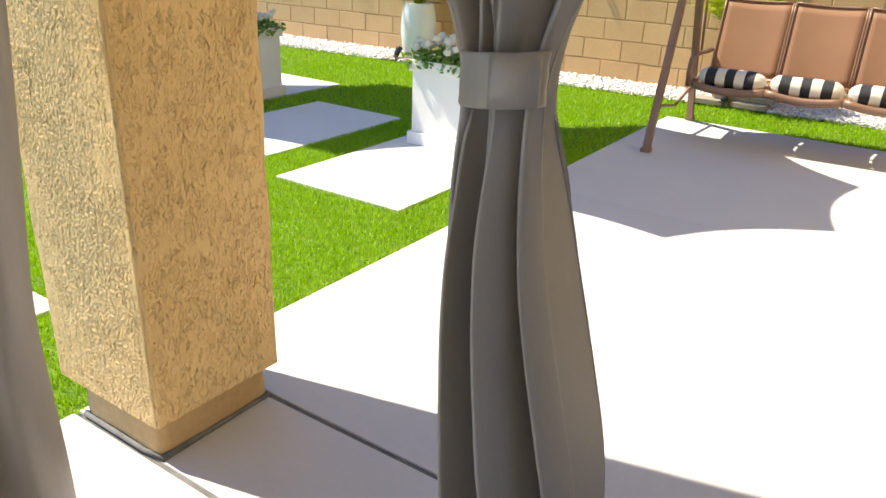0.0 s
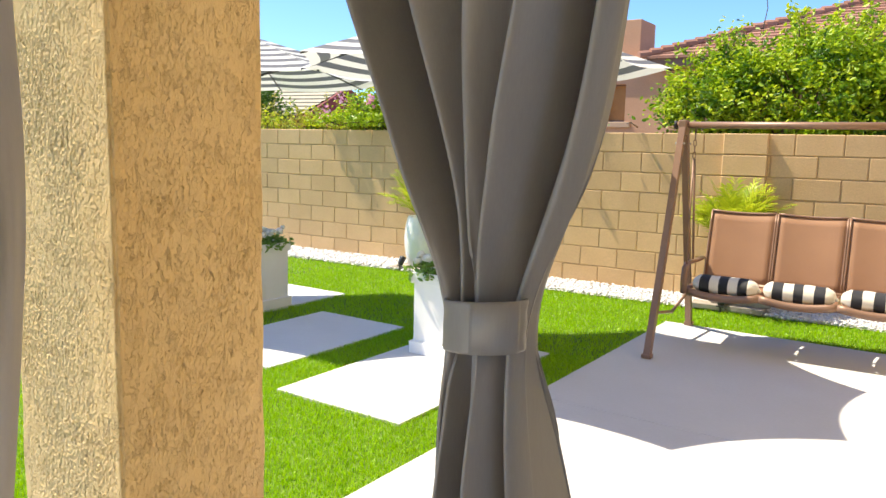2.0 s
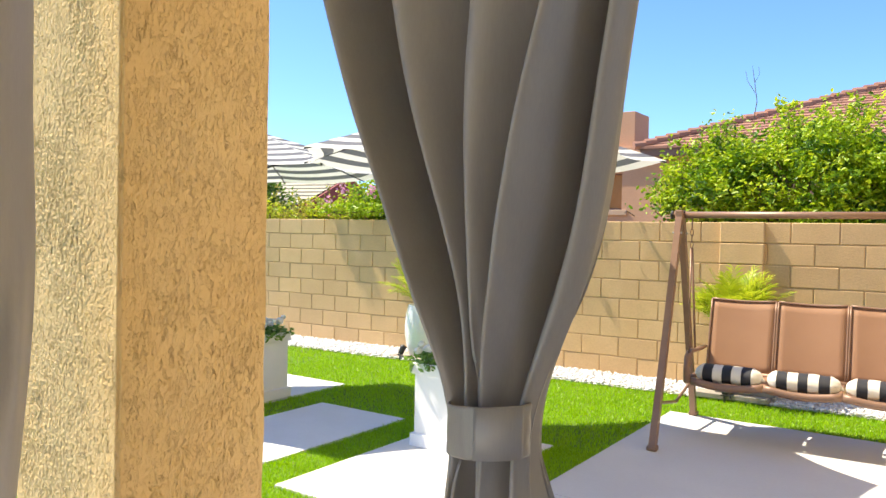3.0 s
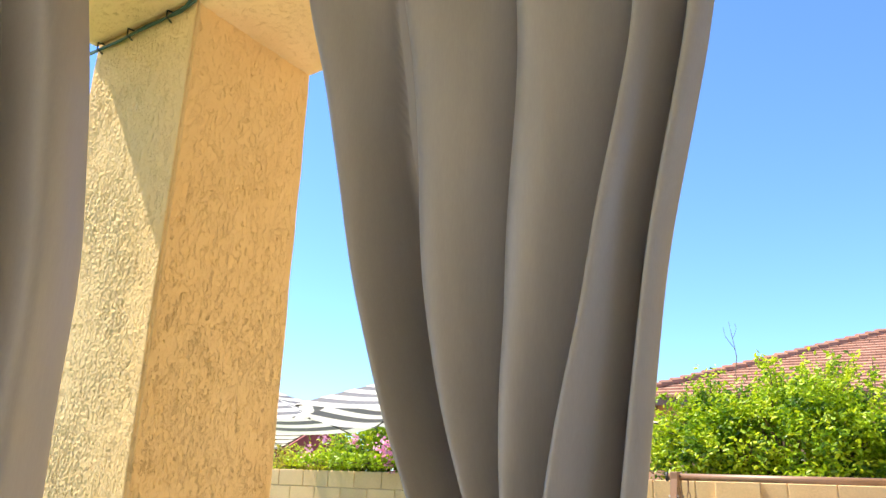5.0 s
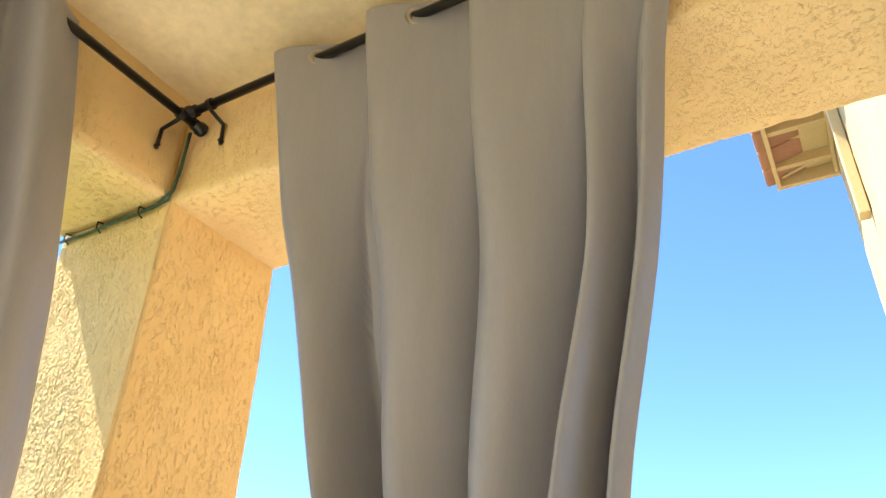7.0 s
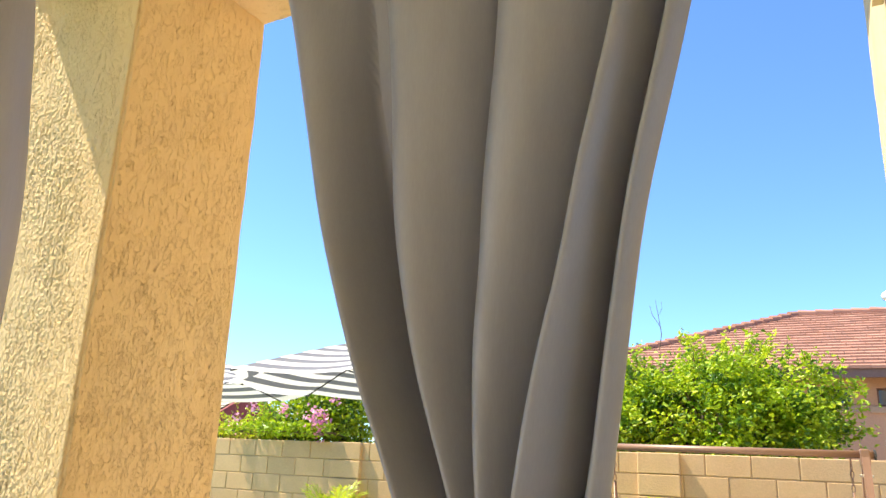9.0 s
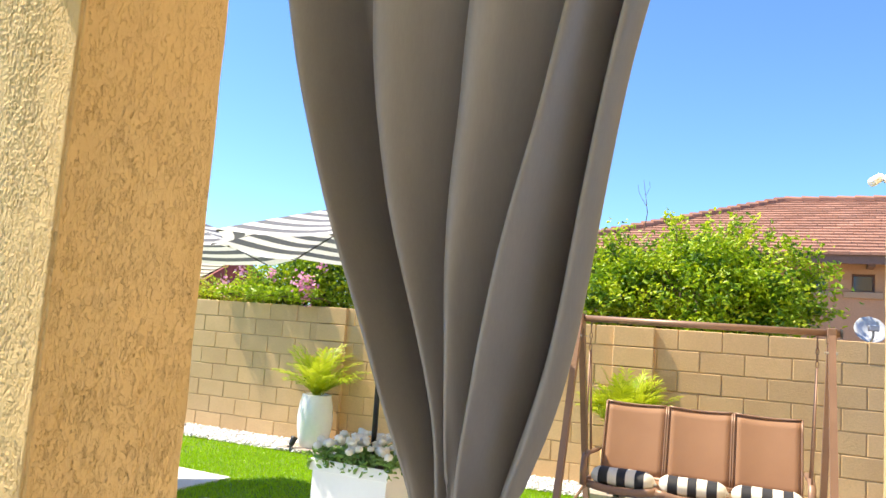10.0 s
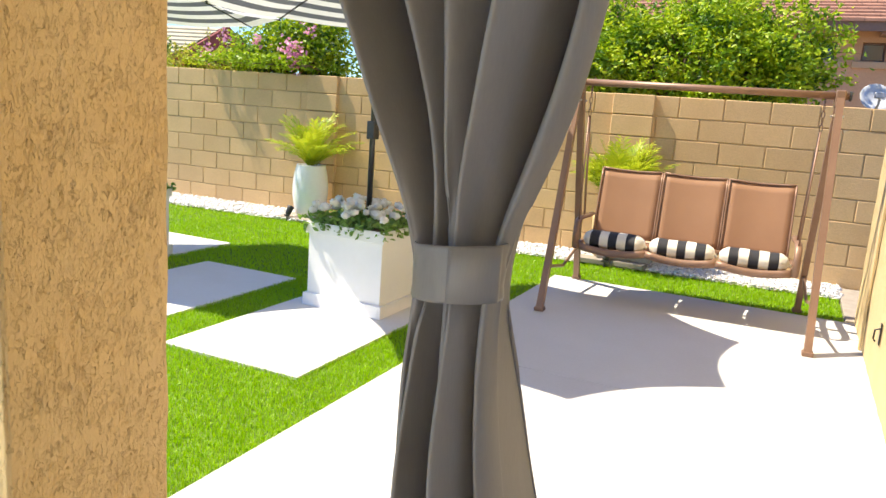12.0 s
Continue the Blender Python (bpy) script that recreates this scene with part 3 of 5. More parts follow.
latch = empty("door_latch", pose(HOUSE_X - 0.006, 4.53, 0.32), "small black metal latch on the house wall", "latch")
part("plate", box((-0.006, -0.02, -0.06), (0.0, 0.02, 0.06), 0.002), BLACK, latch)
part("hook", tube([(-0.006, 0.0, 0.03), (-0.03, 0.0, 0.02), (-0.032, 0.0, -0.03), (-0.02, 0.0, -0.045)], 0.005, 8), BLACK, latch)
cam_box = empty("security_camera", pose(HOUSE_X - 0.006, 6.10, 2.80), "small white bullet security camera on the wall", "security camera")
part("mount", lathe([(0.032, 0), (0.032, 0.012), (0.016, 0.018), (0.016, 0.05)], 16), WHITE, cam_box, at=pose(0, 0, 0, 0, -90, 0), smooth=True)
part("barrel", lathe([(0.028, 0), (0.034, 0.006), (0.034, 0.12), (0.03, 0.128)], 20), WHITE, cam_box, at=pose(-0.035, 0.03, 0.02, 118, 0, -35), smooth=True)
part("lens", lathe([(0.024, 0), (0.024, 0.006)], 16), BLACKP, cam_box, at=pose(-0.095, -0.058, -0.035, 118, 0, -35))

# ---- block wall ----
wall = empty("wall_back", Matrix.Translation((0, 7.5, 0)) @ pose(0, 0, 0, 0, 0, math.degrees(WALL_TURN)), "tan concrete block garden wall with pilasters", "block wall", kind="structure")
part("core", box((-13, 0.0085, -0.2), (4.5, 0.19, 1.60)), MORTAR, wall, "tan mortar")


def block_mesh(name, w, h, d):
    """A block with worn edges on the seen side."""
    bm = bmesh.new()
    e = 0.006
    out = [bm.verts.new(p) for p in ((-w / 2, e, -h / 2), (w / 2, e, -h / 2), (w / 2, e, h / 2), (-w / 2, e, h / 2))]
    front = [bm.verts.new(p) for p in ((-w / 2 + e, 0, -h / 2 + e), (w / 2 - e, 0, -h / 2 + e), (w / 2 - e, 0, h / 2 - e), (-w / 2 + e, 0, h / 2 - e))]
    back = [bm.verts.new(p) for p in ((-w / 2, d, -h / 2), (w / 2, d, -h / 2), (w / 2, d, h / 2), (-w / 2, d, h / 2))]
    bm.faces.new(front)
    for k in range(4):
        j = (k + 1) % 4
        bm.faces.new((out[k], out[j], front[j], front[k]))
        bm.faces.new((back[k], back[j], out[j], out[k]))
    bm.faces.new(back[::-1])
    bmesh.ops.recalc_face_normals(bm, faces=bm.faces)
    me = bpy.data.meshes.new(name)
    bm.to_mesh(me)
    bm.free()
    me.materials.append(BLOCK)
    return me


BW, BH = 0.4064, 0.2032
full = block_mesh("brick", BW - 0.009, BH - 0.009, 0.19)
rb = random.Random(4)
PILASTERS = (-8.62, -5.18, -1.65, 1.9)


def lay(me, x, y, z):
    b = new("brick", me)
    b.parent = wall
    b.matrix_basis = pose(x, y, z + BH / 2, rb.gauss(0, 0.08), rb.gauss(0, 0.12), rb.gauss(0, 0.12))


for c in range(8):
    for k in range(-27, 6):
        x0 = k * BW + (0.0 if c % 2 else BW / 2) - 0.005
        lay(full, x0, rb.uniform(-0.0015, 0.0015), c * BH - 0.006)
for px in PILASTERS:
    for c in range(8):
        lay(full, px + BW / 2, -0.05 + rb.uniform(-0.002, 0.002), c * BH - 0.004)

# ---- curtains ----


# Heights down a gathered curtain, and there the shares of its width at which each pleat's nose stands
PLEAT_Z = (0.03, 0.6, 0.9, 1.06, 1.18, 1.27, 1.45, 1.62, 1.8, 2.2, 2.97)
PLEATS_TIED = ((0, 0, 0, 0, 0, 0, 0, 0, 0, 0, 0),
               (0.18, 0.15, 0.13, 0.16, 0.27, 0.32, 0.24, 0.225, 0.22, 0.25, 0.275),
               (0.48, 0.45, 0.45, 0.48, 0.46, 0.42, 0.42, 0.45, 0.51, 0.54, 0.535),
               (0.62, 0.60, 0.62, 0.68, 0.62, 0.58, 0.68, 0.76, 0.83, 0.86, 0.80),
               (0.86, 0.87, 0.86, 0.86, 0.82, 0.80, 0.88, 0.91, 0.945, 0.955, 0.94))
DEPTHS_TIED = ((0.75, 0.8, 0.9, 0.8, 0.9, 1.2, 1.0, 0.85, 0.7, 0.6, 1.0),
               (1.25, 1.3, 1.2, 0.9, 0.6, 0.5, 0.6, 0.65, 0.6, 0.55, 1.0),
               (0.7, 0.6, 0.6, 0.6, 0.6, 0.9, 0.8, 0.6, 0.5, 0.55, 1.0),
               (1.3, 1.4, 1.3, 1.2, 1.0, 1.2, 1.1, 1.0, 0.8, 0.7, 0.6),
               (0.5, 0.5, 0.4, 0.3, 0.3, 0.1, 0.05, 0.05, 0.1, 0.2, 0.4))
PLEATS_LOOSE = tuple(tuple(v + 0.02 * math.sin(3 * k + i) * (k > 0) for i in range(11)) for k, v in enumerate((0.0, 0.2, 0.41, 0.60, 0.79)))
DEPTHS_LOOSE = ((0.7, 0.7, 0.7, 0.7, 0.7, 0.7, 0.7, 0.7, 0.7, 0.8, 1.0),) * 5


POCKETS_HIGH, POCKETS_LOW = (0.42, 0.10, 0.22, 0.34, 0.0), (0.08, 0.48, 0.10, 0.48, 0.0)


def fold_at(k, u, d, loose, low_down):
    """Offset of the cloth towards the patio at share u of pleat k: round rolls with deep pockets between them."""
    pocket = (POCKETS_HIGH[k] + (POCKETS_LOW[k] - POCKETS_HIGH[k]) * low_down) * (1 - loose)
    deep = 2.3 - 1.3 * loose
    body = 1 - pocket
    peak = (0.36 - 0.12 * loose) * body if k < 4 else 0.40
    if u < peak:
        low = -0.5 * (d[k - 1] + d[k]) * deep if k else -0.9 * d[0]
        e = 1 - u / peak
    else:
        low = -0.5 * (d[k] + d[min(4, k + 1)]) * deep if k < 4 else -0.35
        e = min(1.0, (u - peak) / (body - peak))
    round_top = math.sqrt(max(0.0, 1 - e * e)) if k < 4 else 1 - e * e
    roll = low + (d[k] - low) * (0.75 * round_top + 0.25 * (1 - e ** 1.5))
    wave = low + (d[k] - low) * (0.5 + 0.5 * math.cos(math.pi * e))
    return roll + (wave - roll) * loose


def curtain(name, edges, rod, amp, seed, m, label, top, bottom, pleats, depths, grommets, nu=451, nz=230):
    """Hanging cloth: edges are (height, near end, far end) along the rod; folds go to and fro about the rod."""
    zs = [e[0] for e in edges][::-1]
    le, ri, am = [e[1] for e in edges][::-1], [e[2] for e in edges][::-1], [a[1] for a in amp][::-1]
    az = [a[0] for a in amp][::-1]
    root = empty(name, m, label, "curtain", "patio curtains")
    z = np.linspace(top, bottom, nz)
    verts = np.zeros((nz, nu, 3))

    def eased(values, at):
        """The table's values down the cloth, without kinks."""
        v = np.interp(z, at, values)
        w = 12
        k = np.hanning(2 * w + 1)
        return np.convolve(np.pad(v, w, mode='reflect', reflect_type='odd'), k / k.sum(), 'valid')

    le_z, ri_z, am_z = eased(le, zs), eased(ri, zs), eased(am, az)
    noses = np.array([eased(row, PLEAT_Z) for row in pleats] + [np.ones(nz)])
    deep = np.array([eased(row, PLEAT_Z) for row in depths])
    for i, h in enumerate(z):
        a, b, k = le_z[i], ri_z[i], am_z[i]
        n, d = noses[:, i].tolist(), deep[:, i].tolist()
        n[0] = 0.0
        loose = max(0.0, min(1.0, (h - 2.2) / 0.7))
        waist = 0.007 * math.exp(-((h - 1.22) / 0.17) ** 2)
        for j in range(nu):
            pleat = min(4, 5 * j // (nu - 1))
            share = 0.5 - 0.5 * math.cos(math.pi * (5 * j / (nu - 1) - pleat))
            s = n[pleat] + share * (n[pleat + 1] - n[pleat])
            inner = math.sin(math.pi * s)
            fold = fold_at(pleat, share, d, loose, max(0.0, min(1.0, (1.21 - h) / 0.06)))
            soft = 0.007 * noise.noise((s * 7, h * 2.0, seed + 9)) * min(1.0, (top - h) * 2) * inner
            low = 1.0 if h < 1.15 else max(0.25, 1.0 - (h - 1.15) * 3)
            fine = (0.004 * noise.noise((s * 26, h * 2.2, seed + 3)) + 0.0035 * noise.noise((s * 12, h * 8, seed))) * low * inner
            verts[i, j] = (a + (b - a) * s - (0.014 * fold - 0.008 * noise.noise((h * 1.6 + 5, s * 3, seed))) * max(0.0, inner) ** 0.5, -(k * (fold - 0.55 * min(1.0, max(0.0, (2.9 - h) / 0.7))) + soft + fine + waist * math.sin(62 * s + 3 * noise.noise((h * 3, s * 4, seed)))), h)
    c = np.array([[i * nu + j, i * nu + j + 1, (i + 1) * nu + j + 1, (i + 1) * nu + j] for i in range(nz - 1) for j in range(nu - 1)])
    c = mesh_np("cloth", verts.reshape(-1, 3), c, CURTAIN, root, smooth=True)
    c.modifiers.new("thickness", 'SOLIDIFY').thickness = 0.0025
    a0, b0 = np.interp(rod, zs, le), np.interp(rod, zs, ri)
    for t, turn in grommets:
        bm = bmesh.new()
        vs = []
        for q in range(22):
            d = Vector((math.cos(2 * math.pi * q / 22), math.sin(2 * math.pi * q / 22), 0))
            vs.append([bm.verts.new(d * (0.0255 + 0.008 * math.cos(o)) + Vector((0, 0, 0.0045 * math.sin(o)))) for o in (0, math.pi / 2, math.pi, 1.5 * math.pi)])
        for q in range(22):
            for o in range(4):
                bm.faces.new((vs[q][o], vs[(q + 1) % 22][o], vs[(q + 1) % 22][(o + 1) % 4], vs[q][(o + 1) % 4]))
        bmesh.ops.recalc_face_normals(bm, faces=bm.faces)
        part("grommet", bm, RING, root, "round metal grommet", True, pose(a0 + (b0 - a0) * t, 0, rod - 0.008, 90, 0, turn))
    return root


ROD_Y, ROD_Z, LROD_X, LROD_Z = 0.772, 2.962, -1.205, 2.94
main = curtain("curtain", [(3.01, -0.935, 0.150), (2.97, -0.925, 0.145), (2.82, -0.888, 0.112), (2.65, -0.85, 0.068), (2.46, -0.81, 0.040), (2.33, -0.762, 0.018), (2.2, -0.732, -0.010), (2.065, -0.692, -0.045), (1.9, -0.646, -0.090),
                           (1.8, -0.608, -0.108), (1.62, -0.530, -0.134), (1.5, -0.460, -0.150), (1.37, -0.402, -0.172), (1.27, -0.362, -0.206), (1.21, -0.337, -0.232), (1.15, -0.337, -0.234), (1.1, -0.346, -0.238), (1.04, -0.346, -0.240),
                           (0.97, -0.342, -0.236), (0.85, -0.340, -0.222), (0.63, -0.342, -0.168), (0.49, -0.344, -0.13), (0.03, -0.35, -0.085)],
               ROD_Z, [(3.01, 0.038), (2.6, 0.052), (2.2, 0.070), (1.8, 0.088), (1.5, 0.088), (1.36, 0.07), (1.26, 0.042), (1.21, 0.028), (1.15, 0.028), (1.08, 0.045), (0.98, 0.066), (0.8, 0.078), (0.03, 0.085)], 3, pose(0, ROD_Y, 0),
               "grey blackout curtain gathered by a tieback", 3.005, 0.03, PLEATS_TIED, DEPTHS_TIED, ((0.165, 40), (0.433, 40), (0.695, 40), (0.93, 40)))
# the tieback band sits round the gathered cloth
bm = bmesh.new()
rings = []
for zz, k in ((1.140, 1.0), (1.144, 1.03), (1.159, 1.0), (1.176, 1.015), (1.194, 1.0), (1.208, 1.03), (1.212, 1.0)):
    ring = []
    for q in range(64):
        an = 2 * math.pi * q / 64
        wob = 1 + 0.05 * noise.noise((math.cos(an) * 2, math.sin(an) * 2, zz * 9)) + 0.03 * noise.noise((math.cos(an) * 5, math.sin(an) * 5, zz * 40))
        ring.append(bm.verts.new((-0.282 + 0.060 * k * wob * math.cos(an), 0.046 * k * wob * math.sin(an), zz + 0.006 * math.cos(an + 0.3))))
    rings.append(ring)
for a, b in zip(rings, rings[1:]):
    for q in range(64):
        bm.faces.new((a[q], a[(q + 1) % 64], b[(q + 1) % 64], b[q]))
ob = part("tieback", bm, CURTAIN, main, "grey fabric tieback band", True)
ob.modifiers.new("thickness", 'SOLIDIFY').thickness = 0.004
bm = bmesh.new()
flap = [[bm.verts.new((-0.282 + 0.0642 * math.cos(radians(-84 + 5 * q)), 0.0505 * math.sin(radians(-84 + 5 * q)), zz + 0.006 * math.cos(radians(-84 + 5 * q) + 0.3))) for q in range(15)] for zz in (1.141, 1.176, 1.211)]
for a, b in zip(flap, flap[1:]):
    for q in range(14):
        bm.faces.new((a[q], a[q + 1], b[q + 1], b[q]))
ob = part("tieback_end", bm, CURTAIN, main, "overlapping end of the tieback", True)
ob.modifiers.new("thickness", 'SOLIDIFY').thickness = 0.003

curtain("curtain", [(2.985, -0.45, 0.41), (2.72, -0.40, 0.485), (2.3, -0.32, 0.58), (1.95, -0.25, 0.63), (1.63, -0.18, 0.63), (1.46, -0.14, 0.64), (1.25, -0.1, 0.64), (0.84, -0.14, 0.60), (0.6, -0.16, 0.575), (0.18, -0.2, 0.59), (0.03, -0.2, 0.59)],
        LROD_Z, [(2.98, 0.036), (2.5, 0.04), (1.9, 0.045), (1.15, 0.05), (0.03, 0.055)], 11, pose(LROD_X, 0, 0, 0, 0, 90), "grey blackout curtain hanging beside the pillar", 2.98, 0.03, PLEATS_LOOSE, DEPTHS_LOOSE, ((0.1, 52), (0.3, 52), (0.5, 52), (0.7, 52), (0.9, 52)), 251, 180)


def curtain_rod(m, length, bracket_at, label):
    root = empty("curtain_rod", m, label, "curtain rod", "patio curtain rods")
    part("rod", tube([(0, 0, 0), (length, 0, 0)], 0.0125, 16), BLACK, root, smooth=True)
    part("finial", tube([(-0.035, 0, 0), (-0.03, 0, 0), (-0.028, 0, 0), (-0.012, 0, 0), (-0.01, 0, 0), (0.008, 0, 0)], [0.012, 0.02, 0.021, 0.021, 0.017, 0.017], 16), BLACK, root, smooth=True)
    for b, reach in bracket_at:
        br = part("bracket", tube([(b, 0.0, -0.016), (b, 0.012, -0.02), (b, reach - 0.012, -0.030), (b, reach - 0.008, -0.095)], 0.006, 6), BLACK, root)
        part("cup", tube([(b - 0.008, 0, 0), (b + 0.008, 0, 0)], 0.0165, 14), BLACK, br)
        part("screw", tube([(b, reach - 0.016, -0.085), (b, reach - 0.002, -0.085)], 0.006, 8), BLACK, br)
    return root


curtain_rod(pose(-1.185, ROD_Y, ROD_Z), 1.9, ((0.06, PY0 - ROD_Y),), "black metal curtain rod on wall brackets")
# the second rod's far end meets the corner below the first one
curtain_rod(Matrix.Translation((LROD_X, 0.80, LROD_Z)) @ pose(0, 0, 0, 0, 0, -90) @ Matrix.Diagonal((1, -1, 1, 1)), 2.4, ((0.055, LROD_X - PX1),), "black metal curtain rod along the side beam")

cable = empty("cable", pose(PX1, PY0, PTOP), "dark green light cable stapled round the pillar top", "cable")
part("cord", tube([(0.045, -0.03, 0.20), (0.030, -0.018, 0.15), (0.022, -0.014, 0.08), (0.014, -0.012, 0.03), (0.0, -0.012, 0.0), (-0.06, -0.010, -0.012), (-0.2, -0.011, -0.008), (-0.33, -0.008, -0.014), (-0.47, -0.007, -0.008)], 0.0042, 8), CABLE, cable, smooth=True)
part("cord", tube([(0.05, -0.03, 0.20), (0.038, -0.022, 0.14), (0.028, -0.016, 0.07), (0.012, -0.017, 0.02), (-0.03, -0.018, -0.01), (-0.12, -0.016, -0.018), (-0.3, -0.016, -0.020), (-0.46, -0.012, -0.018)], 0.0034, 8), CABLE, cable, smooth=True)
for xx in (-0.1, -0.27, -0.41):
    part("staple", tube([(xx, -0.004, -0.028), (xx, -0.022, -0.02), (xx, -0.022, 0.0), (xx, -0.004, 0.004)], 0.0025, 5), BLACK, cable)

# ---- planters with umbrellas ----


def planter(m, label, seed):
    root = empty("planter", m, label, "planter", "square planters")
    w, h = 0.28, 0.565
    part("box", box((-w, -w, 0.03), (w, w, h - 0.02), 0.004), WHITE, root)
    for k in range(4):
        r = pose(0, 0, 0, 0, 0, 90 * k)
        part("base_board", box((-w - 0.022, -w - 0.022, 0.0), (w + 0.002, -w - 0.001, 0.085), 0.004), WHITE, root, at=r)
        part("rim_board", box((-w - 0.018, -w - 0.018, h - 0.075), (w + 0.002, -w - 0.001, h), 0.004), WHITE, root, at=r)
    part("soil", box((-w + 0.02, -w + 0.02, h - 0.06), (w - 0.02, w - 0.02, h - 0.012), 0.01), SOIL, root, "dark potting soil")
    return root


def flowers(m, label, seed):
    root = empty("flowers", m, label, "flowers", "planter flowers")
    rng = np.random.default_rng(seed)
    n = 1100
    p = np.stack([rng.uniform(-0.33, 0.33, n), rng.uniform(-0.33, 0.33, n), 0 * rng.uniform(size=n)], 1)
    p[:, 2] = rng.uniform(-0.02, 0.075, n) - 0.35 * np.maximum(0, np.abs(p[:, :2]).max(1) - 0.26)
    leaf_mesh("foliage", p, 0.055, 0.024, LEAF_FLOWER, root, rng, 0.6, "small green leaves")
    for k in range(84):
        x, y = rng.uniform(-0.31, 0.31, 2)
        z = rng.uniform(0.085, 0.155) - 0.25 * max(0, max(abs(x), abs(y)) - 0.25)
        size = rng.uniform(0.020, 0.034)
        bm = bmesh.new()
        bmesh.ops.create_icosphere(bm, subdivisions=3, radius=1.0)
        for v in bm.verts:
            u = v.co.normalized()
            ruffle = abs(noise.noise(u * 3.4 + Vector((k, seed, 0))))
            v.co = u * size * (0.80 + 0.75 * ruffle) * 0.95
            v.co.z *= 0.8
        part("bloom", bm, PETAL, root, "white ruffled bloom", True, pose(x, y, z))
    return root


def umbrella(m, label):
    """An eight-panelled umbrella with stripes along the rim; the pole stands in a planter."""
    root = empty("patio_umbrella", m, label, "umbrella", "striped umbrellas")
    R, rim, top = 1.255, 1.945, 2.31
    part("pole", tube([(0, 0, 0.5), (0, 0, 2.30)], 0.019, 16), STEEL, root, "dark steel pole", True)
    part("finial", lathe([(0.012, 2.29), (0.03, 2.33), (0.034, 2.35), (0.02, 2.38), (0.006, 2.395)], 16), STEEL, root, smooth=True)
    part("crank_box", box((-0.03, -0.035, 1.12), (0.03, 0.035, 1.24), 0.008), STEEL, root)
    part("hub", lathe([(0.02, 1.88), (0.045, 1.89), (0.045, 1.93), (0.02, 1.94)], 16), STEEL, root, smooth=True)
    rows, cols = 32, 14
    canopy = new("canopy")
    canopy.parent = root

    def spot(i, s, k):
        """Point at share i of the way out and share s across panel k."""
        a0, a1 = radians(22.5 + 45 * k), radians(67.5 + 45 * k)
        c = Vector((math.cos(a0), math.sin(a0), 0)).lerp(Vector((math.cos(a1), math.sin(a1), 0)), s)
        bow = 4 * s * (1 - s)
        r = R * i * (1 - 0.055 * bow * i)
        z = top - (top - rim) * (i ** 1.12) - 0.03 * bow * i
        return Vector((c.x * r, c.y * r, z))

    for k in range(8):
        bm = bmesh.new()
        net = [[bm.verts.new(spot(0.03 + 0.97 * i / rows, j / cols, k)) for j in range(cols + 1)] for i in range(rows + 1)]
        for i in range(rows):
            for j in range(cols):
                f = bm.faces.new((net[i][j], net[i + 1][j], net[i + 1][j + 1], net[i][j + 1]))
                f.material_index = 1 if (i // 2) % 2 == 0 and i > 1 else 0
        ob = part("panel", bm, (STRIPE_W, STRIPE_B), canopy, smooth=True)
        tip = spot(1.0, 0, k) - Vector((0, 0, 0.012))
        mid = spot(0.5, 0, k) - Vector((0, 0, 0.012))
        rib = part("rib", tube([Vector((0, 0, top - 0.02)), mid, tip], 0.006, 6), STEEL, root)
        part("strut", tube([Vector((0, 0, 1.91)), mid], 0.005, 6), STEEL, rib)
    return root


planter(pose(-2.478, 4.232, 0.006), "white square wooden planter standing on a paver", 1)
flowers(pose(-2.478, 4.232, 0.559), "white artificial flowers with green leaves in the planter", 21)
umbrella(pose(-2.478, 4.232, 0.006), "black and white striped umbrella standing in a planter")
planter(pose(-4.80, 4.19, 0.006), "white square wooden planter on a far paver", 2)
flowers(pose(-4.80, 4.19, 0.559), "white artificial flowers in the far planter", 22)
umbrella(pose(-4.80, 4.19, 0.006) @ pose(0, 0, 0, 0, 0, 8), "black and white striped umbrella over the lawn")

# ---- garden swing ----
swing = empty("garden_swing", pose(-0.594, 5.555, 0, 0, 0, 3.3) @ Matrix.Diagonal((0.978, 1, 1, 1)), "bronze metal three-seat garden swing without its canopy", "garden swing")
for sx in (-1, 1):
    for sy in (-1, 1):
        lean = 0.62 if sy < 0 else 0.60
        leg = part("leg", tube([(sx * 0.885, sy * lean, 0.015), (sx * 0.885, sy * lean * 0.62, 0.62), (sx * 0.885, sy * 0.035, 1.60)], 0.043, 4, (1.0, 0.75), (1, 0, 0)), BRONZE, swing, "bronze square tube leg")
        part("foot_cap", box((sx * 0.885 - 0.035, sy * lean - 0.034, 0.0), (sx * 0.885 + 0.035, sy * lean + 0.034, 0.03), 0.006), BRONZE, leg)
        part("bolt", tube([(sx * 0.885 - 0.035, sy * 0.09, 1.49), (sx * 0.885 + 0.035, sy * 0.09, 1.49)], 0.009, 8), RING, leg)
    part("side_brace", tube([(sx * 0.885, -0.50, 0.30), (sx * 0.885, 0.0, 0.22), (sx * 0.885, 0.48, 0.30)], 0.012, 8), BRONZE, swing)
    part("top_bracket", box((sx * 0.885 - 0.03, -0.06, 1.55), (sx * 0.885 + 0.03, 0.06, 1.66), 0.008), BRONZE, swing)
part("top_bar", tube([(-0.94, 0, 1.625), (0.94, 0, 1.625)], 0.025, 16), BRONZE, swing, smooth=True)
for sx in (-1, 1):
    part("end_cap", tube([(sx * 0.94, 0, 1.625), (sx * 0.955, 0, 1.625)], 0.033, 16), BLACKP, swing)

bench = new("bench")
bench.parent = swing
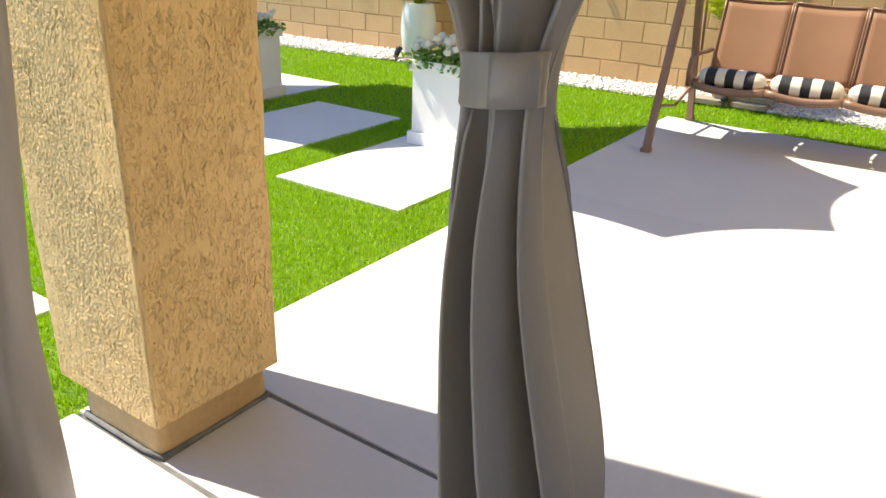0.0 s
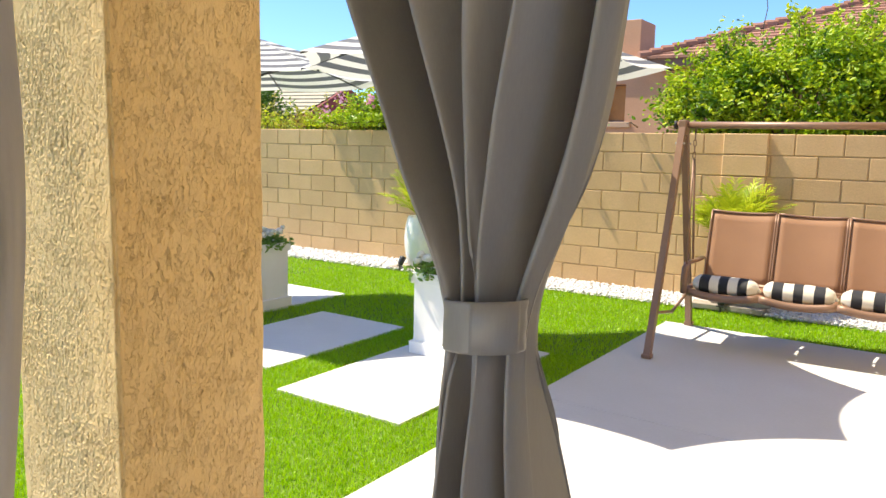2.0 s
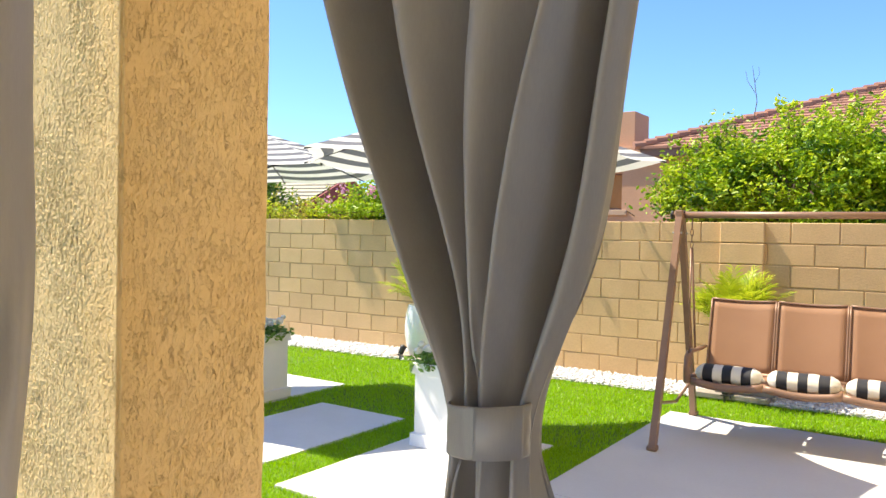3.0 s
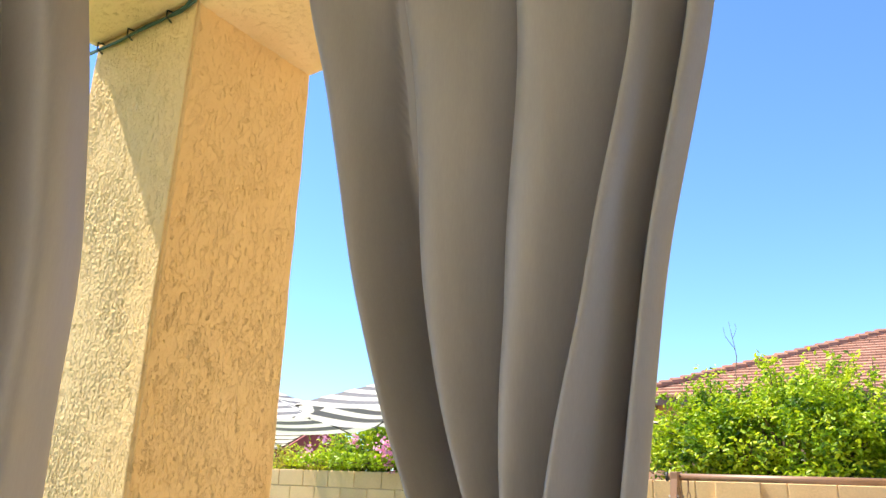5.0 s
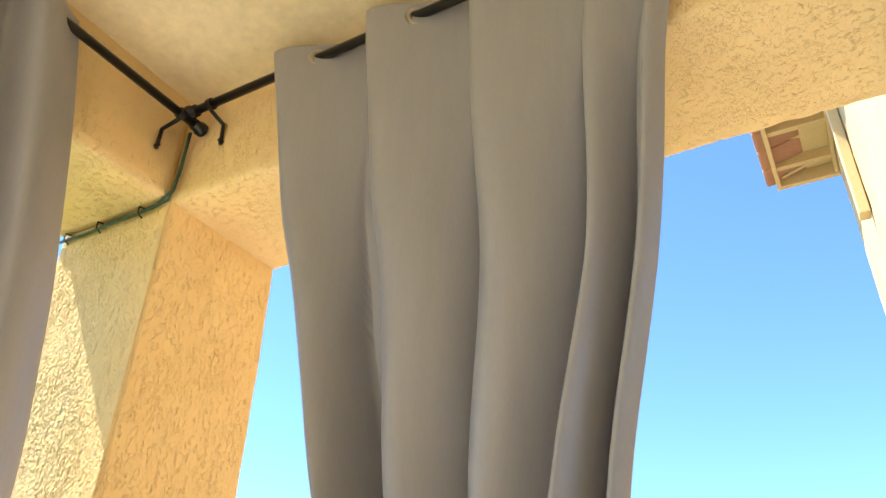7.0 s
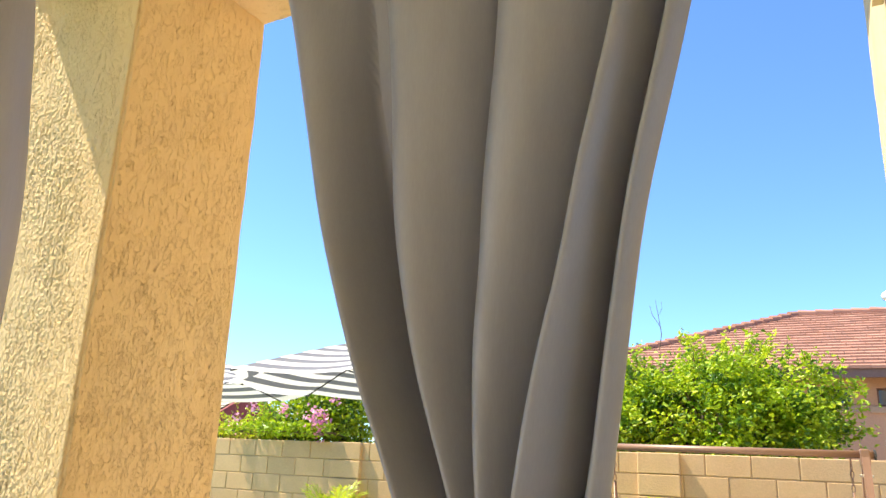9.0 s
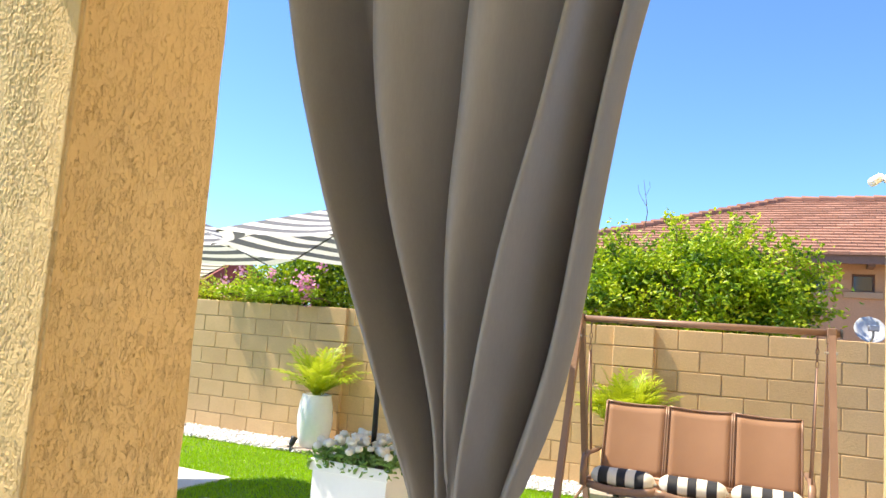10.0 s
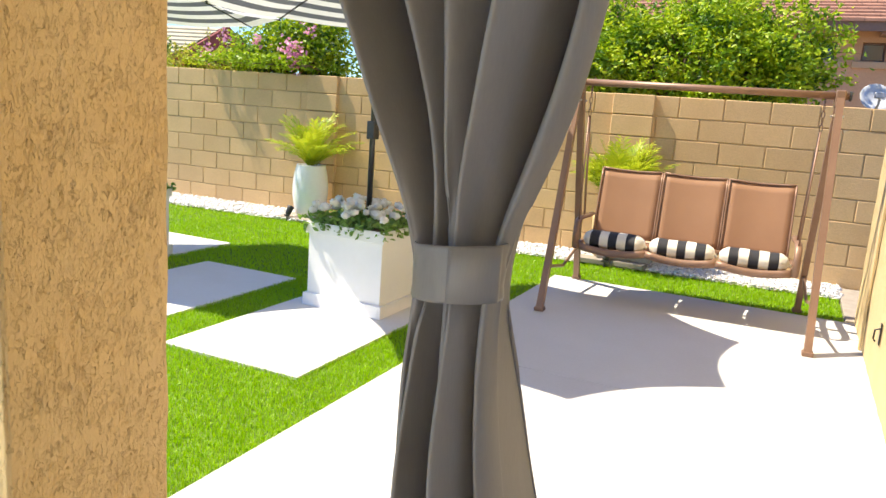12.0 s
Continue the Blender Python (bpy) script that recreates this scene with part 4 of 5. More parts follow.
# front rail sags a little under each seat
for a in range(3):
    x0, x1 = -0.75 + a * 0.5, -0.25 + a * 0.5
    pts = [(x0 + (x1 - x0) * q / 8, -0.13, 0.415 - 0.028 * math.sin(math.pi * q / 8)) for q in range(9)]
    part("front_rail", tube(pts, 0.026, 8, (0.8, 1.1)), BRONZE, bench, smooth=True)
    bm = bmesh.new()
    net = [[bm.verts.new((x0 + 0.012 + (x1 - x0 - 0.024) * i / 8, -0.13 + 0.50 * j / 8, 0.425 - 0.05 * math.sin(math.pi * j / 8) * 0.8 - 0.022 * math.sin(math.pi * i / 8))) for j in range(9)] for i in range(9)]
    for i in range(8):
        for j in range(8):
            bm.faces.new((net[i][j], net[i + 1][j], net[i + 1][j + 1], net[i][j + 1]))
    ob = part("seat_sling", bm, SLING, bench, "tan woven sling seat", True)
    ob.modifiers.new("thickness", 'SOLIDIFY').thickness = 0.004
    bm = bmesh.new()

    def back_at(s, t):
        bow = 0.02 * math.sin(math.pi * s)
        return (x0 + 0.008 + (x1 - x0 - 0.016) * s, 0.37 + 0.15 * t + bow * 0.8 + 0.012 * t * t, 0.42 + 0.555 * t - 0.012 * math.sin(math.pi * s) * t)

    net = [[bm.verts.new(back_at(i / 8, j / 8)) for j in range(9)] for i in range(9)]
    for i in range(8):
        for j in range(8):
            bm.faces.new((net[i][j], net[i + 1][j], net[i + 1][j + 1], net[i][j + 1]))
    ob = part("back_sling", bm, SLING, bench, "tan woven sling back panel", True)
    ob.modifiers.new("thickness", 'SOLIDIFY').thickness = 0.004
    for s in (0.0, 1.0):
        part("back_post", tube([Vector(back_at(s, q / 6)) + Vector((0, 0.0, 0)) for q in range(7)], 0.0085, 8), BRONZE, bench, smooth=True)
    part("top_rail", tube([back_at(q / 8, 1.0) for q in range(9)], 0.0095, 8), BRONZE, bench, smooth=True)
part("rear_rail", tube([(-0.76, 0.37, 0.42), (0.76, 0.37, 0.42)], 0.02, 8), BRONZE, bench, smooth=True)
for sx in (-1, 1):
    x = sx * 0.775
    part("side_rail", tube([(x, -0.13, 0.41), (x, 0.37, 0.42)], 0.02, 8), BRONZE, bench, smooth=True)
    part("armrest", tube([(x, -0.14, 0.40), (x, -0.155, 0.50), (x, -0.13, 0.585), (x, -0.06, 0.615), (x, 0.10, 0.61), (x, 0.28, 0.60), (x, 0.43, 0.60)], 0.02, 8, (1.3, 0.8)), BRONZE, bench, smooth=True)
    part("hanger", tube([(x, 0.10, 0.61), (sx * 0.80, 0.03, 1.38)], 0.009, 8), BRONZE, bench, smooth=True)
    part("hanger", tube([(x, -0.10, 0.60), (sx * 0.80, 0.0, 1.38)], 0.007, 8), BRONZE, bench, smooth=True)
    for k in range(4):
        bm = bmesh.new()
        pts = [(0.011 * math.cos(q * math.pi / 5), 0, 0.027 * math.sin(q * math.pi / 5)) for q in range(11)]
        add_tube(bm, pts, 0.0035, 6)
        part("chain_link", bm, BRONZE, bench, at=pose(sx * 0.80, 0.01, 1.405 + k * 0.045, 0, 0, 90 * (k % 2) + 20))
    part("hook", tube([(sx * 0.80, 0.01, 1.565), (sx * 0.80, 0.02, 1.59), (sx * 0.80, 0, 1.60)], 0.006, 6), BRONZE, bench)


def cushion(m, label, seed):
    """A rolled seat cushion with broad stripes and gathered ends."""
    root = empty("seat_cushion", m, label, "cushion", "striped rolled cushions")
    L, rad = 0.47, 0.074
    bm = bmesh.new()
    n, sides = 42, 28
    rings = []
    for i in range(n + 1):
        s = i / n
        x = (s - 0.5) * L
        end = min(s, 1 - s)
        r = rad * min(1.0, 0.25 + 1.0 * math.sqrt(max(0.0, min(1.0, end * 7.0))) * 0.78)
        ring = []
        for k in range(sides):
            a = 2 * math.pi * k / sides
            rr = r * (1 + 0.07 * noise.noise((s * 6, math.cos(a) * 1.5 + seed, math.sin(a) * 1.5)) + (0.05 * math.sin(a * 9) if end < 0.12 else 0))
            ring.append(bm.verts.new((x + 0.006 * noise.noise((math.cos(a), s * 4, seed)), rr * 1.2 * math.cos(a), 0.068 + max(-0.066, rr * 0.9 * math.sin(a)))))
        rings.append(ring)
    for i in range(n):
        for k in range(sides):
            f = bm.faces.new((rings[i][k], rings[i][(k + 1) % sides], rings[i + 1][(k + 1) % sides], rings[i + 1][k]))
            f.material_index = (i // 6) % 2
    bm.faces.new(rings[0][::-1])
    bm.faces.new(rings[-1])
    bmesh.ops.recalc_face_normals(bm, faces=bm.faces)
    part("cover", bm, (CUSH_W, CUSH_B), root, "cream and black striped fabric", True)
    part("tie_knot", tube([(0.22, -0.01, 0.07), (0.235, -0.02, 0.06), (0.25, -0.01, 0.05)], [0.012, 0.016, 0.008], 8), CUSH_W, root, smooth=True)
    return root


for k in range(3):
    cushion(swing.matrix_basis @ pose(-0.50 + k * 0.5, -0.03, 0.40, 0, 0, (-2, 1, -1)[k]), "rolled black and cream striped cushion on the swing seat", 1 + k)

# ---- potted palms and small garden things ----


def palm(root, rng, count, length, height, lean, leaf, width=0.014, name="frond"):
    for k in range(count):
        az = 2 * math.pi * (k + rng.uniform(-0.3, 0.3)) / count * 2.4
        up = rng.uniform(0.35, 1.0)
        L = length * rng.uniform(0.7, 1.1)
        pts, d = [], Vector((math.cos(az) * lean * (1.1 - up), math.sin(az) * lean * (1.1 - up), 1.0)).normalized()
        p = Vector((rng.uniform(-0.03, 0.03), rng.uniform(-0.03, 0.03), height))
        for q in range(13):
            pts.append(p.copy())
            d = (d + Vector((math.cos(az) * 0.022, math.sin(az) * 0.022, -0.05 * (1 - up) - 0.006 * q))).normalized()
            p = p + d * L / 12
        vs, fs = [], []
        for q in range(2, 13):
            a = (pts[q] - pts[q - 1]).normalized()
            side = a.cross(Vector((0, 0, 1))).normalized()
            up_v = side.cross(a)
            for half_step in (0.0, 0.5):
                o = pts[q - 1].lerp(pts[q], half_step)
                ll = leaf * (0.45 + 0.9 * math.sin(math.pi * min(1, q / 12.5))) * rng.uniform(0.8, 1.1)
                for sg in (-1, 1):
                    w = (side * sg * 0.62 + a * 0.80 + up_v * rng.uniform(-0.05, 0.35)).normalized()
                    b0 = len(vs)
                    cross = w.cross(up_v).normalized() * width / 2
                    m = o + w * ll * 0.5
                    e = o + w * ll + Vector((0, 0, -ll * 0.25))
                    vs += [o, m + cross, e, m - cross]
                    fs.append((b0, b0 + 1, b0 + 2, b0 + 3))
        b = mesh_np(name, vs, fs, PALM, root)
        part("stem", tube(pts, [0.006 * (1 - 0.8 * q / 12) for q in range(13)], 5), PALM, b)


pot = empty("plant_pot", pose(-4.87, 6.93, 0.035), "tall white glazed pot with a fluted body on stone", "pot")
bm = lathe([(0.135, 0), (0.15, 0.01), (0.178, 0.10), (0.198, 0.24), (0.20, 0.34), (0.187, 0.47), (0.165, 0.57), (0.160, 0.585), (0.145, 0.585), (0.14, 0.54), (0.02, 0.53)], 48, 0.02, 3)
part("body", bm, GLAZE, pot, smooth=True)
part("soil", lathe([(0.138, 0.53), (0.138, 0.55), (0.05, 0.56)], 24), SOIL, pot, "dark soil")
pr = np.random.default_rng(31)
pl = empty("palm_plant", pose(-4.87, 6.93, 0.585), "young areca palm with yellow-green fronds in the pot", "palm")
palm(pl, pr, 34, 0.64, 0.0, 1.35, 0.17, 0.014)
part("crown_base", tube([(0, 0, -0.02), (0, 0, 0.10)], [0.035, 0.02], 8), PALM, pl)
tagged(part("stone_slab", box((-0.30, -0.22, 0.0), (0.34, 0.22, 0.032), 0.01), STONE, at=pose(-4.85, 6.88, 0.003)), "flat grey stone slab under the pot", "stone slab")

pot2 = empty("plant_pot", pose(-1.42, 7.05, 0.012), "round tan pot behind the swing with a palm", "pot")
part("body", lathe([(0.13, 0), (0.16, 0.02), (0.21, 0.30), (0.215, 0.42), (0.20, 0.44), (0.185, 0.42), (0.02, 0.40)], 40), STUCCO_SMOOTH, pot2, smooth=True)
pl2 = empty("palm_plant", pose(-1.42, 7.05, 0.41), "yellow-green palm behind the swing", "palm")
palm(pl2, pr, 84, 0.64, 0.12, 1.0, 0.19, 0.015)
part("crown_base", tube([(0, 0, -0.02), (0, 0, 0.2)], [0.05, 0.03], 8), PALM, pl2)

stack = empty("stone_stack", pose(-1.38, 6.95, 0.01), "low stack of grey edging stones in the gravel", "stones")
for k, (x, y, z, a) in enumerate(((-0.16, -0.06, 0.0, 4), (0.16, -0.03, 0.0, -3), (0.0, 0.02, 0.052, 6), (0.2, 0.05, 0.052, 2))):
    part("stone", box((-0.155, -0.085, 0), (0.155, 0.085, 0.05), 0.008), STONE, stack, at=pose(x, y, z, 0, 0, a))


def spotlight(m):
    root = empty("garden_spotlight", m, "small black garden spotlight on a ground spike", "spotlight", "garden spotlights")
    part("spike", tube([(0, 0, -0.02), (0, 0, 0.05)], 0.008, 8), BLACKP, root)
    part("bracket", box((-0.035, -0.008, 0.045), (0.035, 0.008, 0.06), 0.003), BLACKP, root)
    part("head", lathe([(0.02, 0), (0.03, 0.01), (0.034, 0.08), (0.04, 0.10), (0.036, 0.1), (0.03, 0.085)], 18), BLACKP, root, at=pose(0, 0.01, 0.06, -35, 0, 0), smooth=True)


spotlight(pose(-4.98, 6.66, 0.0))
spotlight(pose(-1.42, 6.80, 0.0))

# ---- behind the wall ----


def clump_tone(pts, n, seed):
    """Which of n tones each leaf has: neighbouring leaves share one, with some strays."""
    v = np.array([noise.noise(Vector(q) * 4.5 + Vector((seed, 0, 0))) for q in pts])
    v = v + np.random.default_rng(seed).normal(size=len(pts)) * 0.12
    return np.minimum(n - 1, (np.argsort(np.argsort(v)) * n) // max(1, len(v)))


def spray(root, rng, base, way, length, leaf, mat):
    """A long arching shoot with leaves set along it."""
    pts, p, d = [], Vector(base), Vector(way).normalized()
    for k in range(8):
        pts.append(p.copy())
        d = (d + Vector((rng.uniform(-0.12, 0.12), rng.uniform(-0.12, 0.12), rng.uniform(-0.14, 0.06)))).normalized()
        p = p + d * length / 7
    part("shoot", tube(pts, [0.007 * (1 - 0.85 * k / 7) for k in range(8)], 5), BARK, root)
    n = int(length * 90)
    t = rng.uniform(0.1, 1.0, n) * 6.99
    c = np.array([pts[int(q)].lerp(pts[int(q) + 1], q % 1)[:] for q in t]) + rng.normal(size=(n, 3)) * 0.032
    leaf_mesh("shoot_leaves", c, leaf, leaf * 0.45, mat, root, rng, 0.8)


def bush(name, m, centre, size, count, per, spread, leaf, mats, label, category, seed, trunk=True, sprigs=0):
    root = empty(name, m, label, category)
    rng = np.random.default_rng(seed)
    pts, at = clumps(rng, count, centre, size, per, spread)
    face = 7.5 + 0.045 * pts[:, 0]
    pts = pts[(pts[:, 2] > 0.3) & ((pts[:, 1] > face + 0.24) | (pts[:, 2] > 1.67)) & (pts[:, 1] > face + 0.05)]
    tone = clump_tone(pts, len(mats), seed)
    for k, mt in enumerate(mats):
        leaf_mesh("crown", pts[tone == k], leaf, leaf * 0.5, mt, root, rng, 0.7)
    c = Vector(centre)
    if trunk:
        part("trunk", tube([(c.x, c.y, -0.06), (c.x + 0.03, c.y, c.z * 0.35), (c.x - 0.02, c.y + 0.03, c.z * 0.7)], [0.09, 0.07, 0.05], 9), BARK, root, smooth=True)
        for q in at[:: max(1, len(at) // 26)]:
            q = Vector(q)
            part("branch", tube([(c.x, c.y, c.z * 0.45), c.lerp(q, 0.5) - Vector((0, 0, 0.15)), q], [0.035, 0.02, 0.005], 6), BARK, root)
    for k in range(sprigs):
        x, y = centre[0] + rng.uniform(-0.85, 0.85) * size[0], centre[1] + rng.uniform(-0.5, 0.3) * size[1]
        z0 = centre[2] + size[2] * math.sqrt(max(0.05, 1 - ((x - centre[0]) / size[0]) ** 2)) * 0.85
        hh = rng.uniform(0.15, 0.42)
        part("shoot", tube([(x, y, z0 - 0.3), (x + 0.02, y, z0 + hh)], [0.006, 0.003], 5), BARK, root)
        t = rng.uniform(0, 1, (26, 1))
        leaf_mesh("shoot_leaves", np.array([x, y, z0 - 0.1]) + t * np.array([0.02, 0, hh + 0.1]) + rng.normal(size=(26, 3)) * 0.03, leaf, leaf * 0.45, mats[-1], root, rng, 1.2)
    return root, at


citrus, at = bush("citrus_tree", pose(0, 0, 0), (-1.07, 8.48, 1.98), (1.30, 0.80, 0.74), 250, 130, 0.10, 0.062, (LEAF_CITRUS, LEAF_MID, LEAF_LIME, LEAF_MID), "dense bright green citrus tree behind the wall", "tree", 51, True, 4)
root, at = bush("bougainvillea", pose(0, 0, 0), (-5.75, 7.72, 1.76), (0.90, 0.48, 0.70), 200, 62, 0.11, 0.065, (LEAF_MID, LEAF_DARK, LEAF_LIME, LEAF_MID), "bougainvillea with pink bracts above the wall", "bush", 52, True, 0)
rng = np.random.default_rng(8)
for c, n_, s_ in (((-5.40, 7.22, 1.88), 90, 0.065), ((-5.33, 7.20, 1.74), 45, 0.05), ((-5.95, 7.25, 1.98), 18, 0.04), ((-6.45, 7.25, 2.05), 22, 0.045), ((-5.25, 7.3, 2.15), 20, 0.05), ((-6.7, 7.25, 1.82), 25, 0.05), ((-6.2, 7.5, 2.4), 20, 0.05)):
    tagged(leaf_mesh("bract", np.array(c) + rng.normal(size=(n_, 3)) * s_, 0.05, 0.04, BRACT, root, rng, 0.9, "pink papery bracts", 0.3), kind="stuff")
sp = np.random.default_rng(77)
for k in range(34):
    an = sp.uniform(-0.35, math.pi + 0.25)
    base = (-1.07 + 1.12 * math.cos(an), 8.2 + sp.uniform(-0.1, 0.5), 1.98 + 0.60 * math.sin(an))
    if base[2] > 1.75:
        spray(citrus, sp, base, (math.cos(an), sp.uniform(-0.15, 0.3), 0.35 + 0.4 * math.sin(an)), sp.uniform(0.25, 0.5), 0.07, LEAF_LIME if k % 3 else LEAF_MID)
bush("golden_shrub", pose(0, 0, 0), (-7.1, 7.62, 1.45), (0.62, 0.42, 0.42), 90, 45, 0.09, 0.06, (LEAF_LIME, LEAF_GOLD), "yellow-green shrub above the wall", "bush", 53, True, 4)
bush("hedge_shrub", pose(0, 0, 0), (-8.0, 7.55, 1.42), (0.6, 0.42, 0.40), 80, 45, 0.09, 0.06, (LEAF_LIME, LEAF_GOLD), "lime green shrub above the wall", "bush", 54, True, 2)
bush("ash_tree", pose(0, 0, 0), (-11.5, 10.2, 1.7), (0.9, 0.8, 0.85), 130, 55, 0.14, 0.09, (LEAF_DARK, LEAF_CITRUS), "dark green tree farther behind the wall", "tree", 55, True, 0)

# sprigs that hang over the top of the wall
for owner, x0, x1, n_ in ((root, -6.75, -6.25, 120), (root, -6.25, -5.15, 420), (citrus, -3.7, -2.3, 20)):
    x = rng.uniform(x0, x1, n_)
    over = rng.uniform(0.0, 0.15, n_) * (0.4 + 0.6 * np.abs(np.sin(x * 5.0)))
    p = np.stack([x, 7.5 + 0.045 * x - over, 1.66 + rng.uniform(0, 0.16, n_)], 1)
    leaf_mesh("overhang", p, 0.06, 0.03, LEAF_CITRUS if owner is citrus else LEAF_MID, owner, rng, 0.6, "leaves over the wall top")["kind"] = "stuff"
    for k in range(max(5, n_ // 12)):
        xx = rng.uniform(x0, x1)
        part("twig", tube([(xx, wall_y(xx) + 0.25, 1.68), (xx + 0.02, wall_y(xx) - 0.02, 1.72), (xx + 0.03, wall_y(xx) - rng.uniform(0.06, 0.18), 1.70)], [0.008, 0.006, 0.003], 5), BARK, owner)

# bare twig above the citrus tree
twig = empty("bare_twig", pose(-1.72, 9.05, 2.85), "thin leafless twig sticking up from the tree", "twig")
part("stem", tube([(0, 0, 0), (0.03, 0, 0.2), (0.0, 0, 0.42), (-0.03, 0, 0.62)], [0.006, 0.005, 0.004, 0.002], 5), BARK, twig)
part("side_twig", tube([(0.02, 0, 0.28), (-0.08, 0, 0.45), (-0.10, 0, 0.56)], [0.004, 0.003, 0.002], 5), BARK, twig)
part("side_twig", tube([(0.0, 0, 0.42), (0.05, 0, 0.52), (0.04, 0, 0.6)], [0.003, 0.002, 0.002], 5), BARK, twig)

# ---- neighbours' houses ----
nh = empty("neighbour_house", pose(0, 14.0, 0), "terracotta stucco house with a red tiled hip roof", "house")
X0, X1, EZ, RZ = -4.5, 12.0, 3.10, 4.54


def wall_with_holes(x0, x1, z0, z1, holes, d):
    """A wall of sections that leaves real openings."""
    xs = sorted({x0, x1, *[h[0] for h in holes], *[h[1] for h in holes]})
    for a, b in zip(xs, xs[1:]):
        cuts = sorted((h[2], h[3]) for h in holes if h[0] <= a and h[1] >= b)
        z = z0
        for lo, hi in cuts:
            part("wall_section", box((a, 0, z), (b, d, lo)), ADOBE, nh)
            z = hi
        part("wall_section", box((a, 0, z), (b, d, z1)), ADOBE, nh)


NW = [(0.03, 0.36, 2.55, 2.85), (0.74, 1.08, 2.55, 2.85), (-5.6, -5.2, 2.0, 2.72), (2.2, 2.54, 2.55, 2.85)]
wall_with_holes(X0 - 1.6, X1, -0.1, EZ - 0.02, NW, 0.25)
part("rear_wall", box((X0 - 1.6, 5.2, -0.1), (X1, 5.4, EZ - 0.02)), ADOBE, nh)
part("side_wall", box((X0 - 1.6, 0.25, -0.1), (X0 - 1.35, 5.2, EZ - 0.02)), ADOBE, nh)
for k, (a, b, c, d) in enumerate(NW):
    w = part("window", box((a + 0.03, 0.14, c + 0.03), (b - 0.03, 0.15, d - 0.03)), AMBER if k == 2 else glass, nh, "amber blind behind the glass" if k == 2 else "dark glass pane")
    for lo, hi in (((a, 0.11, c), (a + 0.03, 0.17, d)), ((b - 0.03, 0.11, c), (b, 0.17, d)), ((a + 0.03, 0.11, c), (b - 0.03, 0.17, c + 0.03)), ((a + 0.03, 0.11, d - 0.03), (b - 0.03, 0.17, d))):
        part("window_frame", box(lo, hi), FASCIA, w)
    part("sill", box((a - 0.12, -0.06, c - 0.11), (b + 0.12, 0.02, c - 0.004), 0.01), SILL, nh)
part("fascia_board", box((X0 - 0.15, -0.56, EZ - 0.14), (X1, -0.52, EZ + 0.03)), FASCIA, nh, "brown fascia board")
part("soffit", box((X0 - 0.15, -0.52, EZ - 0.05), (X1, 0.02, EZ - 0.02)), FASCIA, nh)
for k in range(14):
    part("rafter_tail", box((X0 + 0.2 + k * 1.05, -0.50, EZ - 0.17), (X0 + 0.3 + k * 1.05, 0.0, EZ - 0.05)), FASCIA, nh)
# hip roof: courses of tile on the front slope, narrowing to the ridge
apex_x, run = -0.4, 3.1
courses = 20
roof_root = part("roof_deck", bmesh.new(), FASCIA, nh)
bm = bmesh.new()
q = [bm.verts.new(p) for p in ((X0 - 0.2, -0.58, EZ), (X1, -0.58, EZ), (X1, -0.58 + run, RZ - 0.03), (apex_x, -0.58 + run, RZ - 0.03), (X0 - 0.2, 5.7, EZ), (X1, 5.7, EZ))]
bm.faces.new((q[0], q[1], q[2], q[3]))
bm.faces.new((q[0], q[3], q[4]))
bm.faces.new((q[3], q[2], q[5], q[4]))
bmesh.ops.recalc_face_normals(bm, faces=bm.faces)
bm.to_mesh(roof_root.data)
bm.free()
roof_root.data.materials.append(ROOF)
rr = random.Random(12)
for c in range(courses):
    t0, t1 = c / courses, (c + 1.15) / courses
    xl = X0 - 0.22 + (apex_x - X0 + 0.2) * t0
    bm = bmesh.new()
    x = xl
    while x < X1 - 0.05 and x < 5.0:
        w = 0.30
        y0, y1 = -0.60 + run * t0, -0.60 + run * min(1.0, t1)
        z0, z1 = EZ + (RZ - EZ) * t0, EZ + (RZ - EZ) * min(1.0, t1)
        lift = 0.045 + rr.uniform(0, 0.008)
        vs = [bm.verts.new(p) for p in ((x, y0, z0), (x + w - 0.008, y0, z0), (x + w - 0.008, y0, z0 + lift), (x, y0, z0 + lift), (x, y1, z1 + 0.012), (x + w - 0.008, y1, z1 + 0.012))]
        bm.faces.new((vs[0], vs[1], vs[2], vs[3]))
        bm.faces.new((vs[3], vs[2], vs[5], vs[4]))
        x += w
    part("tile_course", bm, ROOF, roof_root)
cap = bmesh.new()
n = 26
for k in range(n):
    a = Vector((X0 - 0.25, -0.62, EZ + 0.04)).lerp(Vector((apex_x, -0.58 + run, RZ + 0.03)), k / n)
    b = Vector((X0 - 0.25, -0.62, EZ + 0.04)).lerp(Vector((apex_x, -0.58 + run, RZ + 0.03)), (k + 1.1) / n)
    add_tube(cap, [a + Vector((0, 0, 0.025)), b], [0.085, 0.07], 8)
for k in range(20):
    a, b = Vector((apex_x + k * 0.32, -0.58 + run, RZ + 0.045)), Vector((apex_x + (k + 1.1) * 0.32, -0.58 + run, RZ + 0.03))
    add_tube(cap, [a, b], [0.085, 0.07], 8)
part("ridge_tiles", cap, ROOF, roof_root)
part("chimney", box((-5.7, 0.1, 2.9), (-5.0, 0.9, 3.94), 0.01), ADOBE, nh, "terracotta stucco chimney box")
part("flat_roof", box((X0 - 1.7, -0.1, EZ), (X0 + 0.1, 5.4, EZ + 0.12), 0.01), ADOBE, nh)

